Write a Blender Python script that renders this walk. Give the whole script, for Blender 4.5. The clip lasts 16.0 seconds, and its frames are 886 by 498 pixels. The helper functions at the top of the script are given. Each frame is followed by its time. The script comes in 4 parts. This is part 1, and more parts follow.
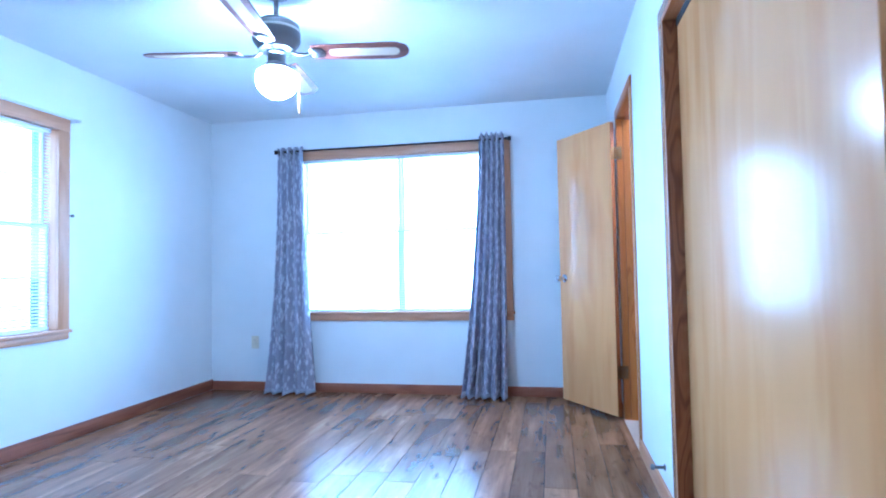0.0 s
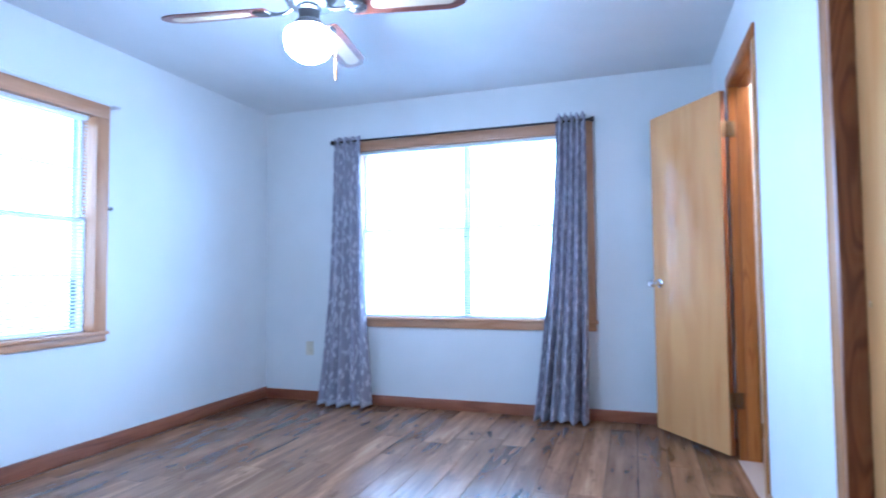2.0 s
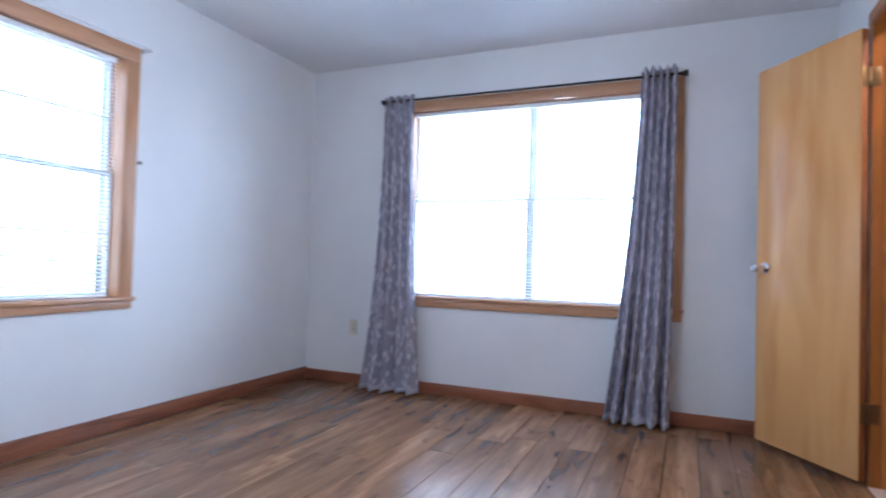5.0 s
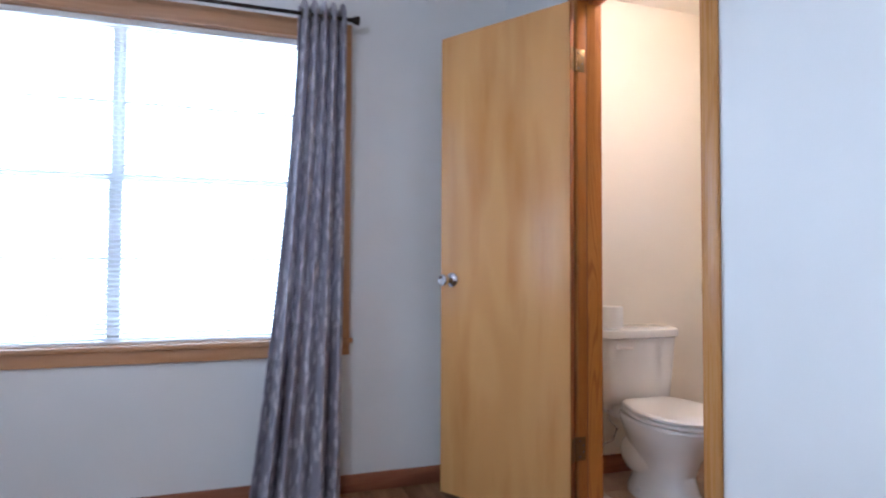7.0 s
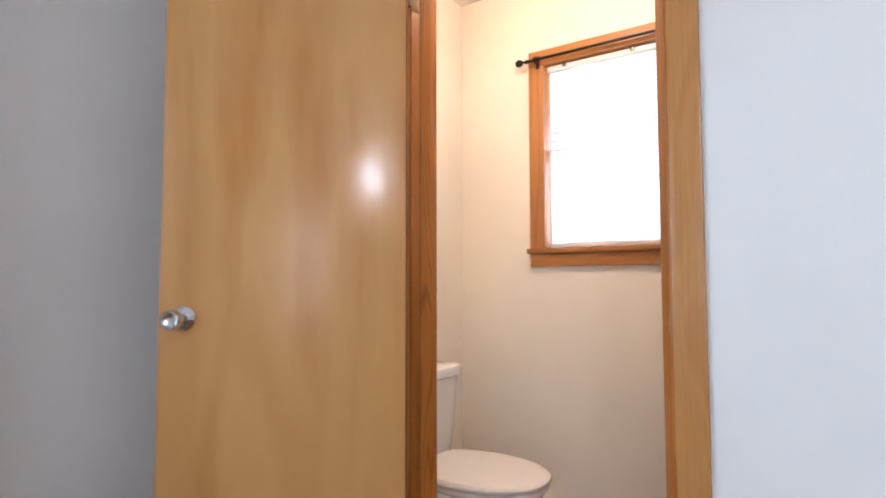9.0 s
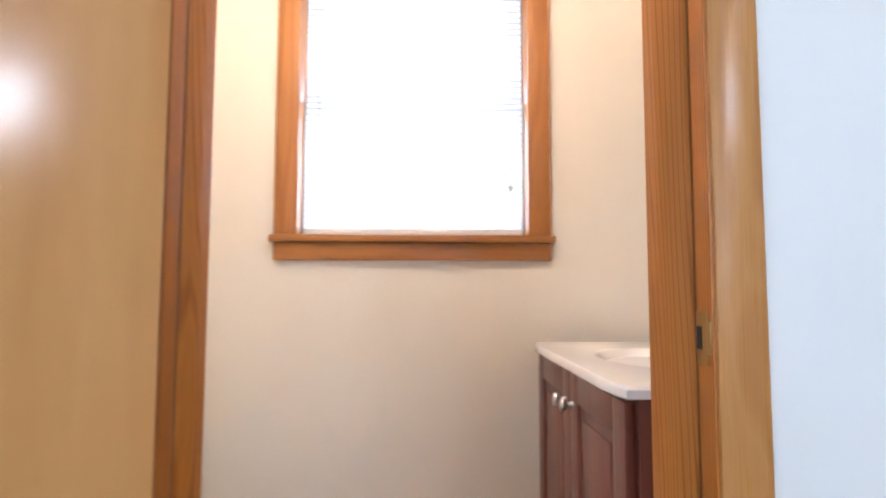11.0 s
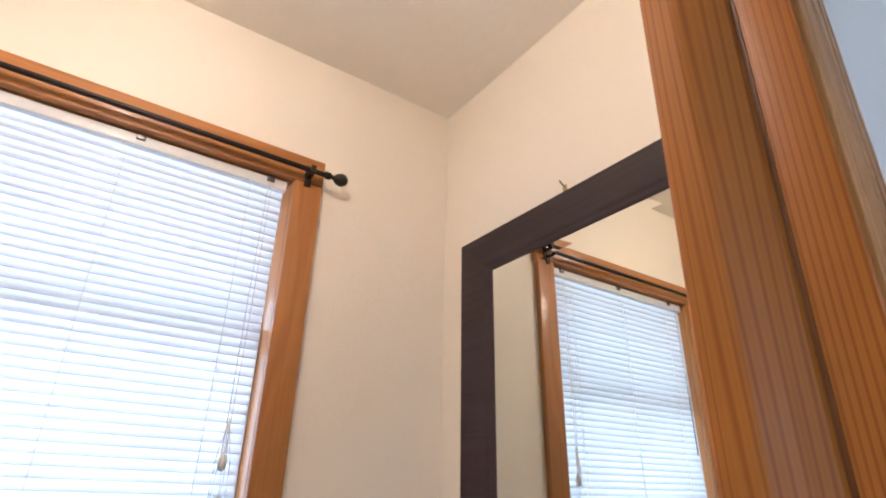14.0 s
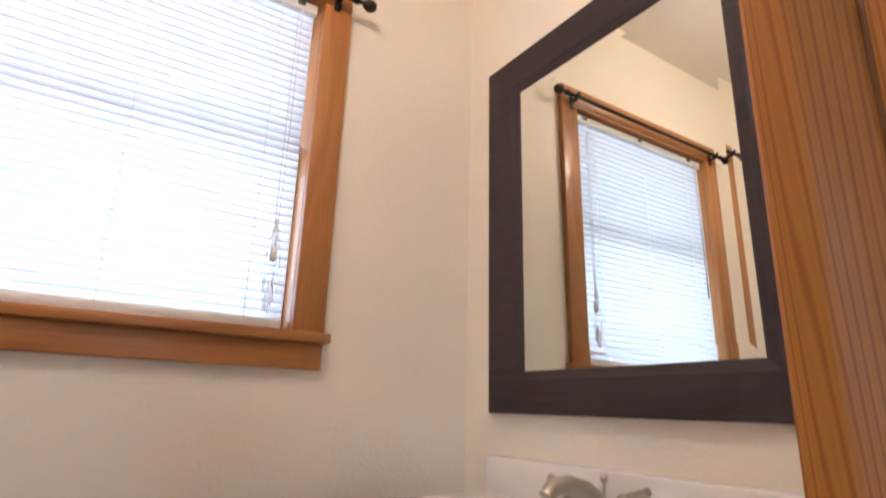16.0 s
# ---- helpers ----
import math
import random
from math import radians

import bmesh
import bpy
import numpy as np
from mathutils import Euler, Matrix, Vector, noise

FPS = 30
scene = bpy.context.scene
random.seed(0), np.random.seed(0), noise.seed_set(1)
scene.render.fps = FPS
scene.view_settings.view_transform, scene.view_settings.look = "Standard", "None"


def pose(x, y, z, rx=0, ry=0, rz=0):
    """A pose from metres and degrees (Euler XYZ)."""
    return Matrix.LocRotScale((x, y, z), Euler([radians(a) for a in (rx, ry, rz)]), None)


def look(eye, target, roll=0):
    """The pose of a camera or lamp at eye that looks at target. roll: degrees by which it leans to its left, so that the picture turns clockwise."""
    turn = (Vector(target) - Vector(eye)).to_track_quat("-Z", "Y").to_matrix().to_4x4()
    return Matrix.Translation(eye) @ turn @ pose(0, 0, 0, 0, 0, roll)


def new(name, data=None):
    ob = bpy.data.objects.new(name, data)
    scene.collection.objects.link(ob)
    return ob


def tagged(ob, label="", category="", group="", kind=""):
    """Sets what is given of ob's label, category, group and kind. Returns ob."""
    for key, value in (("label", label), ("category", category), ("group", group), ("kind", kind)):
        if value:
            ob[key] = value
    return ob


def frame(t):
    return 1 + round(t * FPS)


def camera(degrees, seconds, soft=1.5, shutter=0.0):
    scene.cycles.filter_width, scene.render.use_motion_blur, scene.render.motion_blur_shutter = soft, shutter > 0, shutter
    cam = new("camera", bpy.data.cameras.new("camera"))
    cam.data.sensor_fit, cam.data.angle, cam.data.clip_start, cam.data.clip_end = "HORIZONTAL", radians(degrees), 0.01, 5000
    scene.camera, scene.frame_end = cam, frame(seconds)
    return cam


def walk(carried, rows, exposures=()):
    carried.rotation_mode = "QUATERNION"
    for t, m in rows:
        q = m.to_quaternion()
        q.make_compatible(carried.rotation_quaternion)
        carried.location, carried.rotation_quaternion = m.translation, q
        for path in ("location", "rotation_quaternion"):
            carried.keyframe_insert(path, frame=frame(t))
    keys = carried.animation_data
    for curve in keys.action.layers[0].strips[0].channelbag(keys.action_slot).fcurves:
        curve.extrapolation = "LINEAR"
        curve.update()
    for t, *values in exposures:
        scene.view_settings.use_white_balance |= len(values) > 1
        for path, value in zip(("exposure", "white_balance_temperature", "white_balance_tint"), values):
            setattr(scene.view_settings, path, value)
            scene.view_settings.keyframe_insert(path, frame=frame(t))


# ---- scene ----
cam = camera(76.2, 16.0, 1.9, 0.5)
PATH = [
    (0, (0.197, -0.751, 1.034), (-0.177, 1.212, 1.108), -1.1),
    (0.5, (0.193, -0.497, 1.030), (-0.184, 1.466, 1.104), -1.0),
    (1, (0.162, -0.316, 1.025), (-0.218, 1.646, 1.109), -0.8),
    (1.5, (0.160, -0.206, 1.042), (-0.301, 1.739, 1.122), -0.7),
    (2, (0.136, -0.193, 1.014), (-0.500, 1.702, 1.107), -0.5),
    (2.5, (0.101, -0.205, 1.002), (-0.726, 1.614, 1.085), -0.3),
    (3, (0.097, -0.213, 1.011), (-0.903, 1.518, 1.057), -0.2),
    (3.2, (0.080, -0.210, 1.001), (-0.990, 1.480, 1.043), -0.0),
    (3.7, (0.044, -0.180, 0.985), (-1.110, 1.465, 1.015), 0.3),
    (4.25, (-0.005, -0.066, 0.959), (-1.093, 1.627, 0.992), 0.8),
    (4.8, (-0.062, 0.132, 0.937), (-0.955, 1.932, 0.979), 1.3),
    (5.3, (-0.120, 0.381, 0.927), (-0.750, 2.278, 0.977), 1.5),
    (5.5, (-0.116, 0.491, 0.932), (-0.635, 2.422, 0.977), 1.0),
    (6, (-0.199, 0.775, 0.945), (-0.428, 2.761, 1.010), 0.8),
    (6.5, (-0.378, 1.068, 0.946), (-0.154, 3.054, 1.018), 0.8),
    (7, (-0.506, 1.373, 1.014), (0.108, 3.276, 1.072), 0.2),
    (7.5, (-0.538, 1.696, 1.029), (0.346, 3.488, 1.118), 0.0),
    (8, (-0.551, 1.942, 1.042), (0.597, 3.576, 1.139), -0.1),
    (8.5, (-0.602, 2.227, 1.067), (0.922, 3.518, 1.170), -0.0),
    (9, (-0.508, 2.389, 1.042), (1.137, 3.521, 1.157), -0.1),
    (9.2, (-0.463, 2.454, 1.034), (1.225, 3.521, 1.155), -0.1),
    (9.7, (-0.350, 2.614, 1.015), (1.449, 3.477, 1.136), -0.0),
    (10.25, (-0.204, 2.784, 0.999), (1.714, 3.329, 1.118), -0.0),
    (10.8, (-0.049, 2.942, 1.004), (1.942, 3.063, 1.133), 0.1),
    (11.3, (0.086, 3.068, 1.038), (2.048, 2.718, 1.207), 0.1),
    (11.5, (0.156, 3.132, 1.060), (2.060, 2.552, 1.253), 0.4),
    (12, (0.246, 3.175, 1.127), (2.047, 2.377, 1.476), 0.6),
    (12.5, (0.323, 3.188, 1.182), (2.005, 2.239, 1.703), 0.7),
    (13, (0.412, 3.126, 1.238), (1.992, 2.090, 1.891), 0.9),
    (13.5, (0.516, 3.026, 1.270), (2.050, 2.013, 2.057), 1.5),
    (14, (0.553, 3.041, 1.278), (2.069, 2.027, 2.099), 1.6),
    (14.5, (0.579, 3.043, 1.212), (2.093, 2.044, 2.053), 2.0),
    (15, (0.576, 3.068, 1.137), (2.106, 2.061, 1.941), 2.0),
    (15.5, (0.590, 3.056, 1.069), (2.157, 2.038, 1.781), 1.9),
    (16, (0.588, 3.057, 1.035), (2.208, 2.020, 1.582), 1.8),
]
EXPOSURES = [(0.0, 1.52, 3860, 6), (0.5, 1.28, 3930, 8), (1.0, 1.33, 4040, 8), (1.5, 1.40, 4170, 9), (2.0, 1.28, 4290, 10), (2.5, 1.10, 4420, 12), (3.2, 1.03, 4600, 12), (5.5, 0.80, 5380, 18), (6.0, 0.98, 5430, 18), (6.5, 0.95, 5480, 17), (7.0, 0.70, 5530, 16), (7.5, 0.38, 5680, 15), (8.0, 0.36, 5870, 15), (8.5, 0.60, 6070, 17), (9.2, 0.82, 6260, 17), (11.5, 0.98, 5800, 13), (12.3, 0.60, 5720, 12), (13.0, 0.27, 5770, 13), (15.0, 0.22, 5790, 14), (16.0, 0.36, 5980, 16)]
walk(cam, [(t, look(*p)) for t, *p in PATH], EXPOSURES)

# ---- world and lights ----
world = bpy.data.worlds.new("sky")
scene.world = world
world.use_nodes = True
wn = world.node_tree
sky = wn.nodes.new("ShaderNodeTexSky")
sky.sky_type, sky.sun_disc = "NISHITA", False
sky.sun_elevation, sky.sun_rotation = radians(48), radians(200)
wn.links.new(sky.outputs[0], wn.nodes["Background"].inputs[0])
wn.nodes["Background"].inputs[1].default_value = 0.12


def window_light(name, m, w, h, power, colour, spread=180):
    """Daylight in a window's opening."""
    data = bpy.data.lights.new(name, "AREA")
    data.shape, data.size, data.size_y = "RECTANGLE", w, h
    data.energy, data.color, data.spread = power, colour, radians(spread)
    ob = new(name, data)
    ob.matrix_world = m
    return ob


DAY = (0.755, 0.895, 1.0)
window_light("daylight_north", pose(-1.09, 4.225, 1.36, -90, 0, 0), 1.9, 1.5, 32, DAY, 150)
window_light("daylight_west", pose(-3.145, 1.845, 1.33, -90, 0, 90), 1.05, 1.4, 9.0, DAY, 150)
window_light("daylight_bath", pose(2.30, 3.04, 1.25, -90, 0, -90), 1.2, 1.3, 20, (0.76, 0.88, 1.0))

sun = new("sun", bpy.data.lights.new("sun", "SUN"))
sun.data.energy, sun.data.angle, sun.data.color = 2.5, radians(0.5), (1.0, 0.95, 0.88)
sun.matrix_world = pose(0, 0, 8, 42, 0, 20)


# ---- materials ----
def material(name, rough=0.5, metal=0.0, colour=(0.8, 0.8, 0.8), spec=0.5, coat=0.0):
    m = bpy.data.materials.new(name)
    m.use_nodes = True
    b = m.node_tree.nodes["Principled BSDF"]
    b.inputs["Base Color"].default_value = (*colour, 1)
    b.inputs["Roughness"].default_value = rough
    b.inputs["Metallic"].default_value = metal
    b.inputs["Specular IOR Level"].default_value = spec
    b.inputs["Coat Weight"].default_value = coat
    b.inputs["Coat Roughness"].default_value = 0.12
    return m


def node(m, kind, **values):
    n = m.node_tree.nodes.new("ShaderNode" + kind)
    for key, value in values.items():
        n.inputs[key].default_value = value
    return n


def link(m, a, b):
    m.node_tree.links.new(a, b)


def bsdf(m):
    return m.node_tree.nodes["Principled BSDF"]


def maths(m, op, a, b=None, c=None):
    n = m.node_tree.nodes.new("ShaderNodeMath")
    n.operation = op
    for i, v in enumerate((a, b, c)):
        if v is None:
            continue
        if isinstance(v, (int, float)):
            n.inputs[i].default_value = v
        else:
            link(m, v, n.inputs[i])
    return n.outputs[0]


def ramp(m, fac, stops, interpolation="LINEAR"):
    n = m.node_tree.nodes.new("ShaderNodeValToRGB")
    n.color_ramp.interpolation = interpolation
    while len(n.color_ramp.elements) < len(stops):
        n.color_ramp.elements.new(0.5)
    for e, (p, c) in zip(n.color_ramp.elements, stops):
        e.position, e.color = p, (*c, 1)
    link(m, fac, n.inputs[0])
    return n.outputs[0]


def mix(m, fac, a, b, kind="MIX"):
    n = m.node_tree.nodes.new("ShaderNodeMix")
    n.data_type, n.blend_type = "RGBA", kind
    for socket, v in ((n.inputs[0], fac), (n.inputs[6], a), (n.inputs[7], b)):
        if isinstance(v, (int, float)):
            socket.default_value = v
        elif isinstance(v, tuple):
            socket.default_value = (*v, 1)
        else:
            link(m, v, socket)
    return n.outputs[2]


def coords(m, scale=(1, 1, 1), shuffle=False, uv=False):
    """Object or cloth coordinates, scaled; shuffled from object to object."""
    tc = node(m, "TexCoord")
    out = tc.outputs["UV" if uv else "Object"]
    if shuffle:
        info = node(m, "ObjectInfo")
        add = m.node_tree.nodes.new("ShaderNodeVectorMath")
        add.operation = "ADD"
        link(m, out, add.inputs[0])
        link(m, maths(m, "MULTIPLY", info.outputs["Random"], 37.0), add.inputs[1])
        out = add.outputs[0]
    mp = node(m, "Mapping", Scale=scale)
    link(m, out, mp.inputs["Vector"])
    return mp.outputs[0]


def noise_tex(m, vec, scale, detail=4.0, rough=0.55, distortion=0.0):
    n = node(m, "TexNoise", Scale=scale, Detail=detail, Roughness=rough, Distortion=distortion)
    link(m, vec, n.inputs["Vector"])
    return n.outputs[0]


def bump(m, height, strength, distance=0.01):
    b = node(m, "Bump", Strength=strength, Distance=distance)
    link(m, height, b.inputs["Height"])
    link(m, b.outputs[0], bsdf(m).inputs["Normal"])


def paint(name, colour, grain, strength, rough=0.6, stain=0.04):
    m = material(name, rough, colour=colour)
    v = coords(m)
    big = noise_tex(m, v, 1.3, 3)
    dark = tuple(c * (1 - 2.5 * stain) for c in colour)
    link(m, ramp(m, big, [(0.3, dark), (0.75, colour)]), bsdf(m).inputs["Base Color"])
    fine = noise_tex(m, v, grain, 5, 0.6)
    bump(m, fine, strength, 0.004)
    return m


def wood(name, light, mid, dark, axis="z", lines=9.0, rough=0.35, coat=0.3, width=7.0, streak=0.5, long=0.1, tone=0.76, sharp=0.22, spec=0.5, period=0.0):
    """Timber with contour-like figure and fine fibre along one axis."""
    m = material(name, rough, colour=mid, coat=coat, spec=spec)
    long = {"x": (long, 1, 1), "y": (1, long, 1), "z": (1, 1, long)}[axis]
    fine = {"x": (0.02, 1, 1), "y": (1, 0.02, 1), "z": (1, 1, 0.02)}[axis]
    v, f = coords(m, long, True), coords(m, fine, True)
    body = noise_tex(m, v, width, 2.0, 0.45, 0.25)
    phase = maths(m, "MULTIPLY", body, lines * 6.283)
    if period:
        sep = node(m, "SeparateXYZ")
        link(m, coords(m, (1, 1, 1)), sep.inputs[0])
        a, b = [sep.outputs[i] for i in range(3) if "xyz"[i] != axis]
        phase = maths(m, "MULTIPLY_ADD", maths(m, "ADD", a, b), 6.283 / period, phase)
    rings = maths(m, "SINE", phase)
    rings = maths(m, "MULTIPLY_ADD", rings, 0.5, 0.5)
    line = ramp(m, rings, [(0.0, dark), (sharp, mid), (0.6, light), (1.0, mid)])
    fibre = noise_tex(m, f, 160.0, 4.0, 0.65)
    tone = ramp(m, noise_tex(m, v, 2.2, 2.0), [(0.25, (tone + 0.02, tone, tone - 0.04)), (0.75, (1.0, 1.0, 1.0))])
    c = mix(m, streak, line, ramp(m, fibre, [(0.3, dark), (0.5, mid), (0.72, light)]))
    c = mix(m, 1.0, c, tone, "MULTIPLY")
    link(m, c, bsdf(m).inputs["Base Color"])
    link(m, ramp(m, fibre, [(0.2, (rough + 0.12,) * 3), (0.8, (rough - 0.05,) * 3)]), bsdf(m).inputs["Roughness"])
    bump(m, mix(m, 0.7, rings, fibre), 0.06, 0.002)
    return m


def birch():
    """Blond rotary-cut veneer under gloss varnish, with brown heartwood smudges."""
    m = wood("blond_birch_veneer", (0.82, 0.45, 0.165), (0.805, 0.435, 0.155), (0.775, 0.405, 0.14), "z", 3.2, 0.22, 0.0, 4.0, 0.07, 0.15, 0.86, 0.3, 0.55)
    gloss = bsdf(m).inputs["Roughness"]
    m.node_tree.links.remove(gloss.links[0])
    gloss.default_value = 0.22
    base = bsdf(m).inputs["Base Color"]
    clean = base.links[0].from_socket
    smudge = noise_tex(m, coords(m, (1, 1, 0.16), True), 7.0, 4, 0.5, 0.1)
    c = mix(m, 1.0, clean, ramp(m, smudge, [(0.50, (1.0, 1.0, 1.0)), (0.72, (0.87, 0.76, 0.63))]), "MULTIPLY")
    link(m, c, base)
    bump(m, noise_tex(m, coords(m, (1, 1, 0.5)), 3.0, 2), 0.05, 0.01)
    return m


def emitter(name, colour, strength):
    m = material(name, 0.3, colour=(0.9, 0.9, 0.88))
    bsdf(m).inputs["Emission Color"].default_value = (*colour, 1)
    bsdf(m).inputs["Emission Strength"].default_value = strength
    return m


WALL = paint("wall_paint", (0.80, 0.80, 0.785), 120, 0.07)
CEILING = paint("ceiling_paint", (0.82, 0.825, 0.82), 55, 0.55, 0.75)
BATH_WALL = paint("bath_wall_paint", (0.90, 0.82, 0.695), 110, 0.30, 0.5)
BATH_CEILING = paint("bath_ceiling_plaster", (0.93, 0.88, 0.78), 24, 0.6, 0.75)
FIR = (0.51, 0.22, 0.056), (0.46, 0.185, 0.045), (0.36, 0.128, 0.03)
PINE = (0.47, 0.165, 0.030), (0.43, 0.14, 0.025), (0.29, 0.084, 0.016)
TRIM_Z = wood("fir_trim_upright", *FIR, axis="z", lines=5, width=8, rough=0.4, coat=0.25, streak=0.5)
TRIM_X = wood("fir_trim_lengthwise", *FIR, axis="x", lines=5, width=8, rough=0.4, coat=0.25, streak=0.5)
TRIM_Y = wood("fir_trim_crosswise", *FIR, axis="y", lines=5, width=8, rough=0.4, coat=0.25, streak=0.5)
# Paler than FIR: bloom round the bright bedroom windows is put into the colour.
PALE_FIR = (0.60, 0.33, 0.17), (0.55, 0.29, 0.14), (0.46, 0.22, 0.095)
BLOOM_Z = wood("bloom_pale_fir_upright", *PALE_FIR, axis="z", lines=5, width=8, rough=0.4, coat=0.2, streak=0.5)
PALE_Y = wood("pale_fir_crosswise", *PALE_FIR, axis="y", lines=5, width=8, rough=0.4, coat=0.2, streak=0.5)
BLOOM_X = wood("bloom_pale_fir_lengthwise", *PALE_FIR, axis="x", lines=5, width=8, rough=0.4, coat=0.2, streak=0.5)
JAMB_Y = wood("fir_jamb_lengthwise", *PINE, axis="y", lines=30, width=9, rough=0.32, coat=0.0, streak=0.3, long=0.05, sharp=0.3, tone=0.85, spec=0.35, period=0.012)
CASING_Z = wood("fir_casing_upright", (0.56, 0.28, 0.095), (0.53, 0.25, 0.08), (0.46, 0.205, 0.063), axis="z", lines=6, width=9, rough=0.24, coat=0.0, streak=0.4, long=0.13, tone=0.85, sharp=0.3, spec=0.3)
BASE_X = wood("stained_base_x", (0.36, 0.135, 0.062), (0.29, 0.10, 0.045), (0.18, 0.058, 0.026), "x", 5, 0.4, 0.2)
BASE_Y = wood("stained_base_y", (0.36, 0.135, 0.062), (0.29, 0.10, 0.045), (0.18, 0.058, 0.026), "y", 5, 0.4, 0.2)
MAPLE = birch()
GLOSS_Z = wood("gloss_fir_upright", *PALE_FIR, axis="z", lines=5, width=8, rough=0.14, coat=0.0, streak=0.5)
GLOSS_Y = wood("gloss_fir_crosswise", *PALE_FIR, axis="y", lines=5, width=8, rough=0.14, coat=0.0, streak=0.5)
CLOSET_Z = wood("brown_closet_jamb", (0.33, 0.135, 0.050), (0.28, 0.108, 0.038), (0.15, 0.048, 0.016), axis="z", lines=11, width=9, rough=0.3, coat=0.0, streak=0.3, long=0.16, tone=0.85, sharp=0.28, spec=0.4)
STOP_Z = wood("flat_sawn_fir_stop", (0.53, 0.20, 0.040), (0.49, 0.175, 0.033), (0.34, 0.105, 0.020), axis="z", lines=18, width=11, rough=0.36, coat=0.0, streak=0.25, long=0.06, tone=0.86, sharp=0.26, spec=0.3, period=0.013)
RIFT_Z = wood("rift_fir_jamb", (0.50, 0.19, 0.038), (0.45, 0.155, 0.029), (0.29, 0.083, 0.015), axis="z", lines=8, width=6, rough=0.3, coat=0.0, streak=0.25, long=0.03, tone=0.85, sharp=0.36, spec=0.3, period=0.0052)
BROWN_EDGE = wood("stained_door_edge", (0.44, 0.165, 0.048), (0.38, 0.13, 0.036), (0.25, 0.078, 0.022), "z", 6, 0.5, 0.0, spec=0.2)
CHERRY = wood("dark_cherry", (0.20, 0.055, 0.034), (0.18, 0.048, 0.030), (0.145, 0.038, 0.024), "z", 4, 0.35, 0.3)
ESPRESSO = wood("espresso_frame", (0.040, 0.022, 0.024), (0.033, 0.018, 0.020), (0.022, 0.012, 0.013), "x", 5, 0.6, 0.0)
BLADE = wood("rosewood_blade", (0.20, 0.065, 0.035), (0.15, 0.045, 0.025), (0.08, 0.02, 0.012), "x", 5, 0.35, 0.3)
CHROME = material("chrome", 0.12, 1.0, (0.72, 0.73, 0.75))
NICKEL = material("brushed_nickel", 0.32, 1.0, (0.50, 0.46, 0.40))
PEWTER = material("pewter", 0.33, 1.0, (0.17, 0.16, 0.155))
BRASS = material("aged_brass", 0.42, 1.0, (0.46, 0.31, 0.12))
HINGE = material("dull_brass", 0.5, 1.0, (0.25, 0.15, 0.065))
BRONZE = material("dark_bronze", 0.4, 0.8, (0.035, 0.026, 0.022))
BLACK = material("dark_gap", 0.8, 0.0, (0.02, 0.02, 0.02))
PORCELAIN = material("porcelain", 0.12, 0.0, (0.82, 0.80, 0.76), coat=0.5)
SEAT = material("white_plastic_seat", 0.3, 0.0, (0.80, 0.75, 0.69))
MARBLE = material("cultured_marble", 0.18, 0.0, (0.84, 0.80, 0.77), coat=0.4)
PLASTIC = material("almond_plastic", 0.4, 0.0, (0.66, 0.60, 0.46))
WHITE_METAL = material("white_enamel", 0.35, 0.0, (0.78, 0.78, 0.77))
PAPER = paint("tissue_paper", (0.84, 0.82, 0.79), 200, 0.3, 0.9)
RUBBER = material("grey_rubber", 0.6, 0.0, (0.22, 0.22, 0.23))
CORD = material("white_cord", 0.7, 0.0, (0.75, 0.74, 0.70))
SASH = paint("white_sash", (0.74, 0.74, 0.72), 80, 0.1, 0.4)
MIRROR = material("mirror_silver", 0.015, 1.0, (0.76, 0.78, 0.74))
GLOBE = emitter("lit_glass_globe", (0.88, 0.945, 1.0), 78)
BATH_GLOBE = emitter("lit_bath_globe", (1.0, 0.83, 0.67), 41)
SUBFLOOR = material("subfloor", 0.9, 0.0, (0.035, 0.024, 0.018))
GROUT = paint("grout", (0.50, 0.38, 0.29), 90, 0.3, 0.9)
EARTH = paint("lawn_earth", (0.09, 0.12, 0.05), 3, 0.5, 0.95)
SHELL = paint("outer_siding", (0.6, 0.6, 0.57), 20, 0.3, 0.8)

GLASS = material("window_glass", 0.02, 0.0, (1, 1, 1))
bsdf(GLASS).inputs["Transmission Weight"].default_value = 1.0
bsdf(GLASS).inputs["IOR"].default_value = 1.05

SLAT = material("blind_slat", 0.45, 0.0, (0.82, 0.83, 0.84))
tl = node(SLAT, "BsdfTranslucent", Color=(0.80, 0.82, 0.85, 1))
ms = node(SLAT, "MixShader", Fac=0.68)
link(SLAT, bsdf(SLAT).outputs[0], ms.inputs[1])
link(SLAT, tl.outputs[0], ms.inputs[2])
link(SLAT, ms.outputs[0], SLAT.node_tree.nodes["Material Output"].inputs[0])


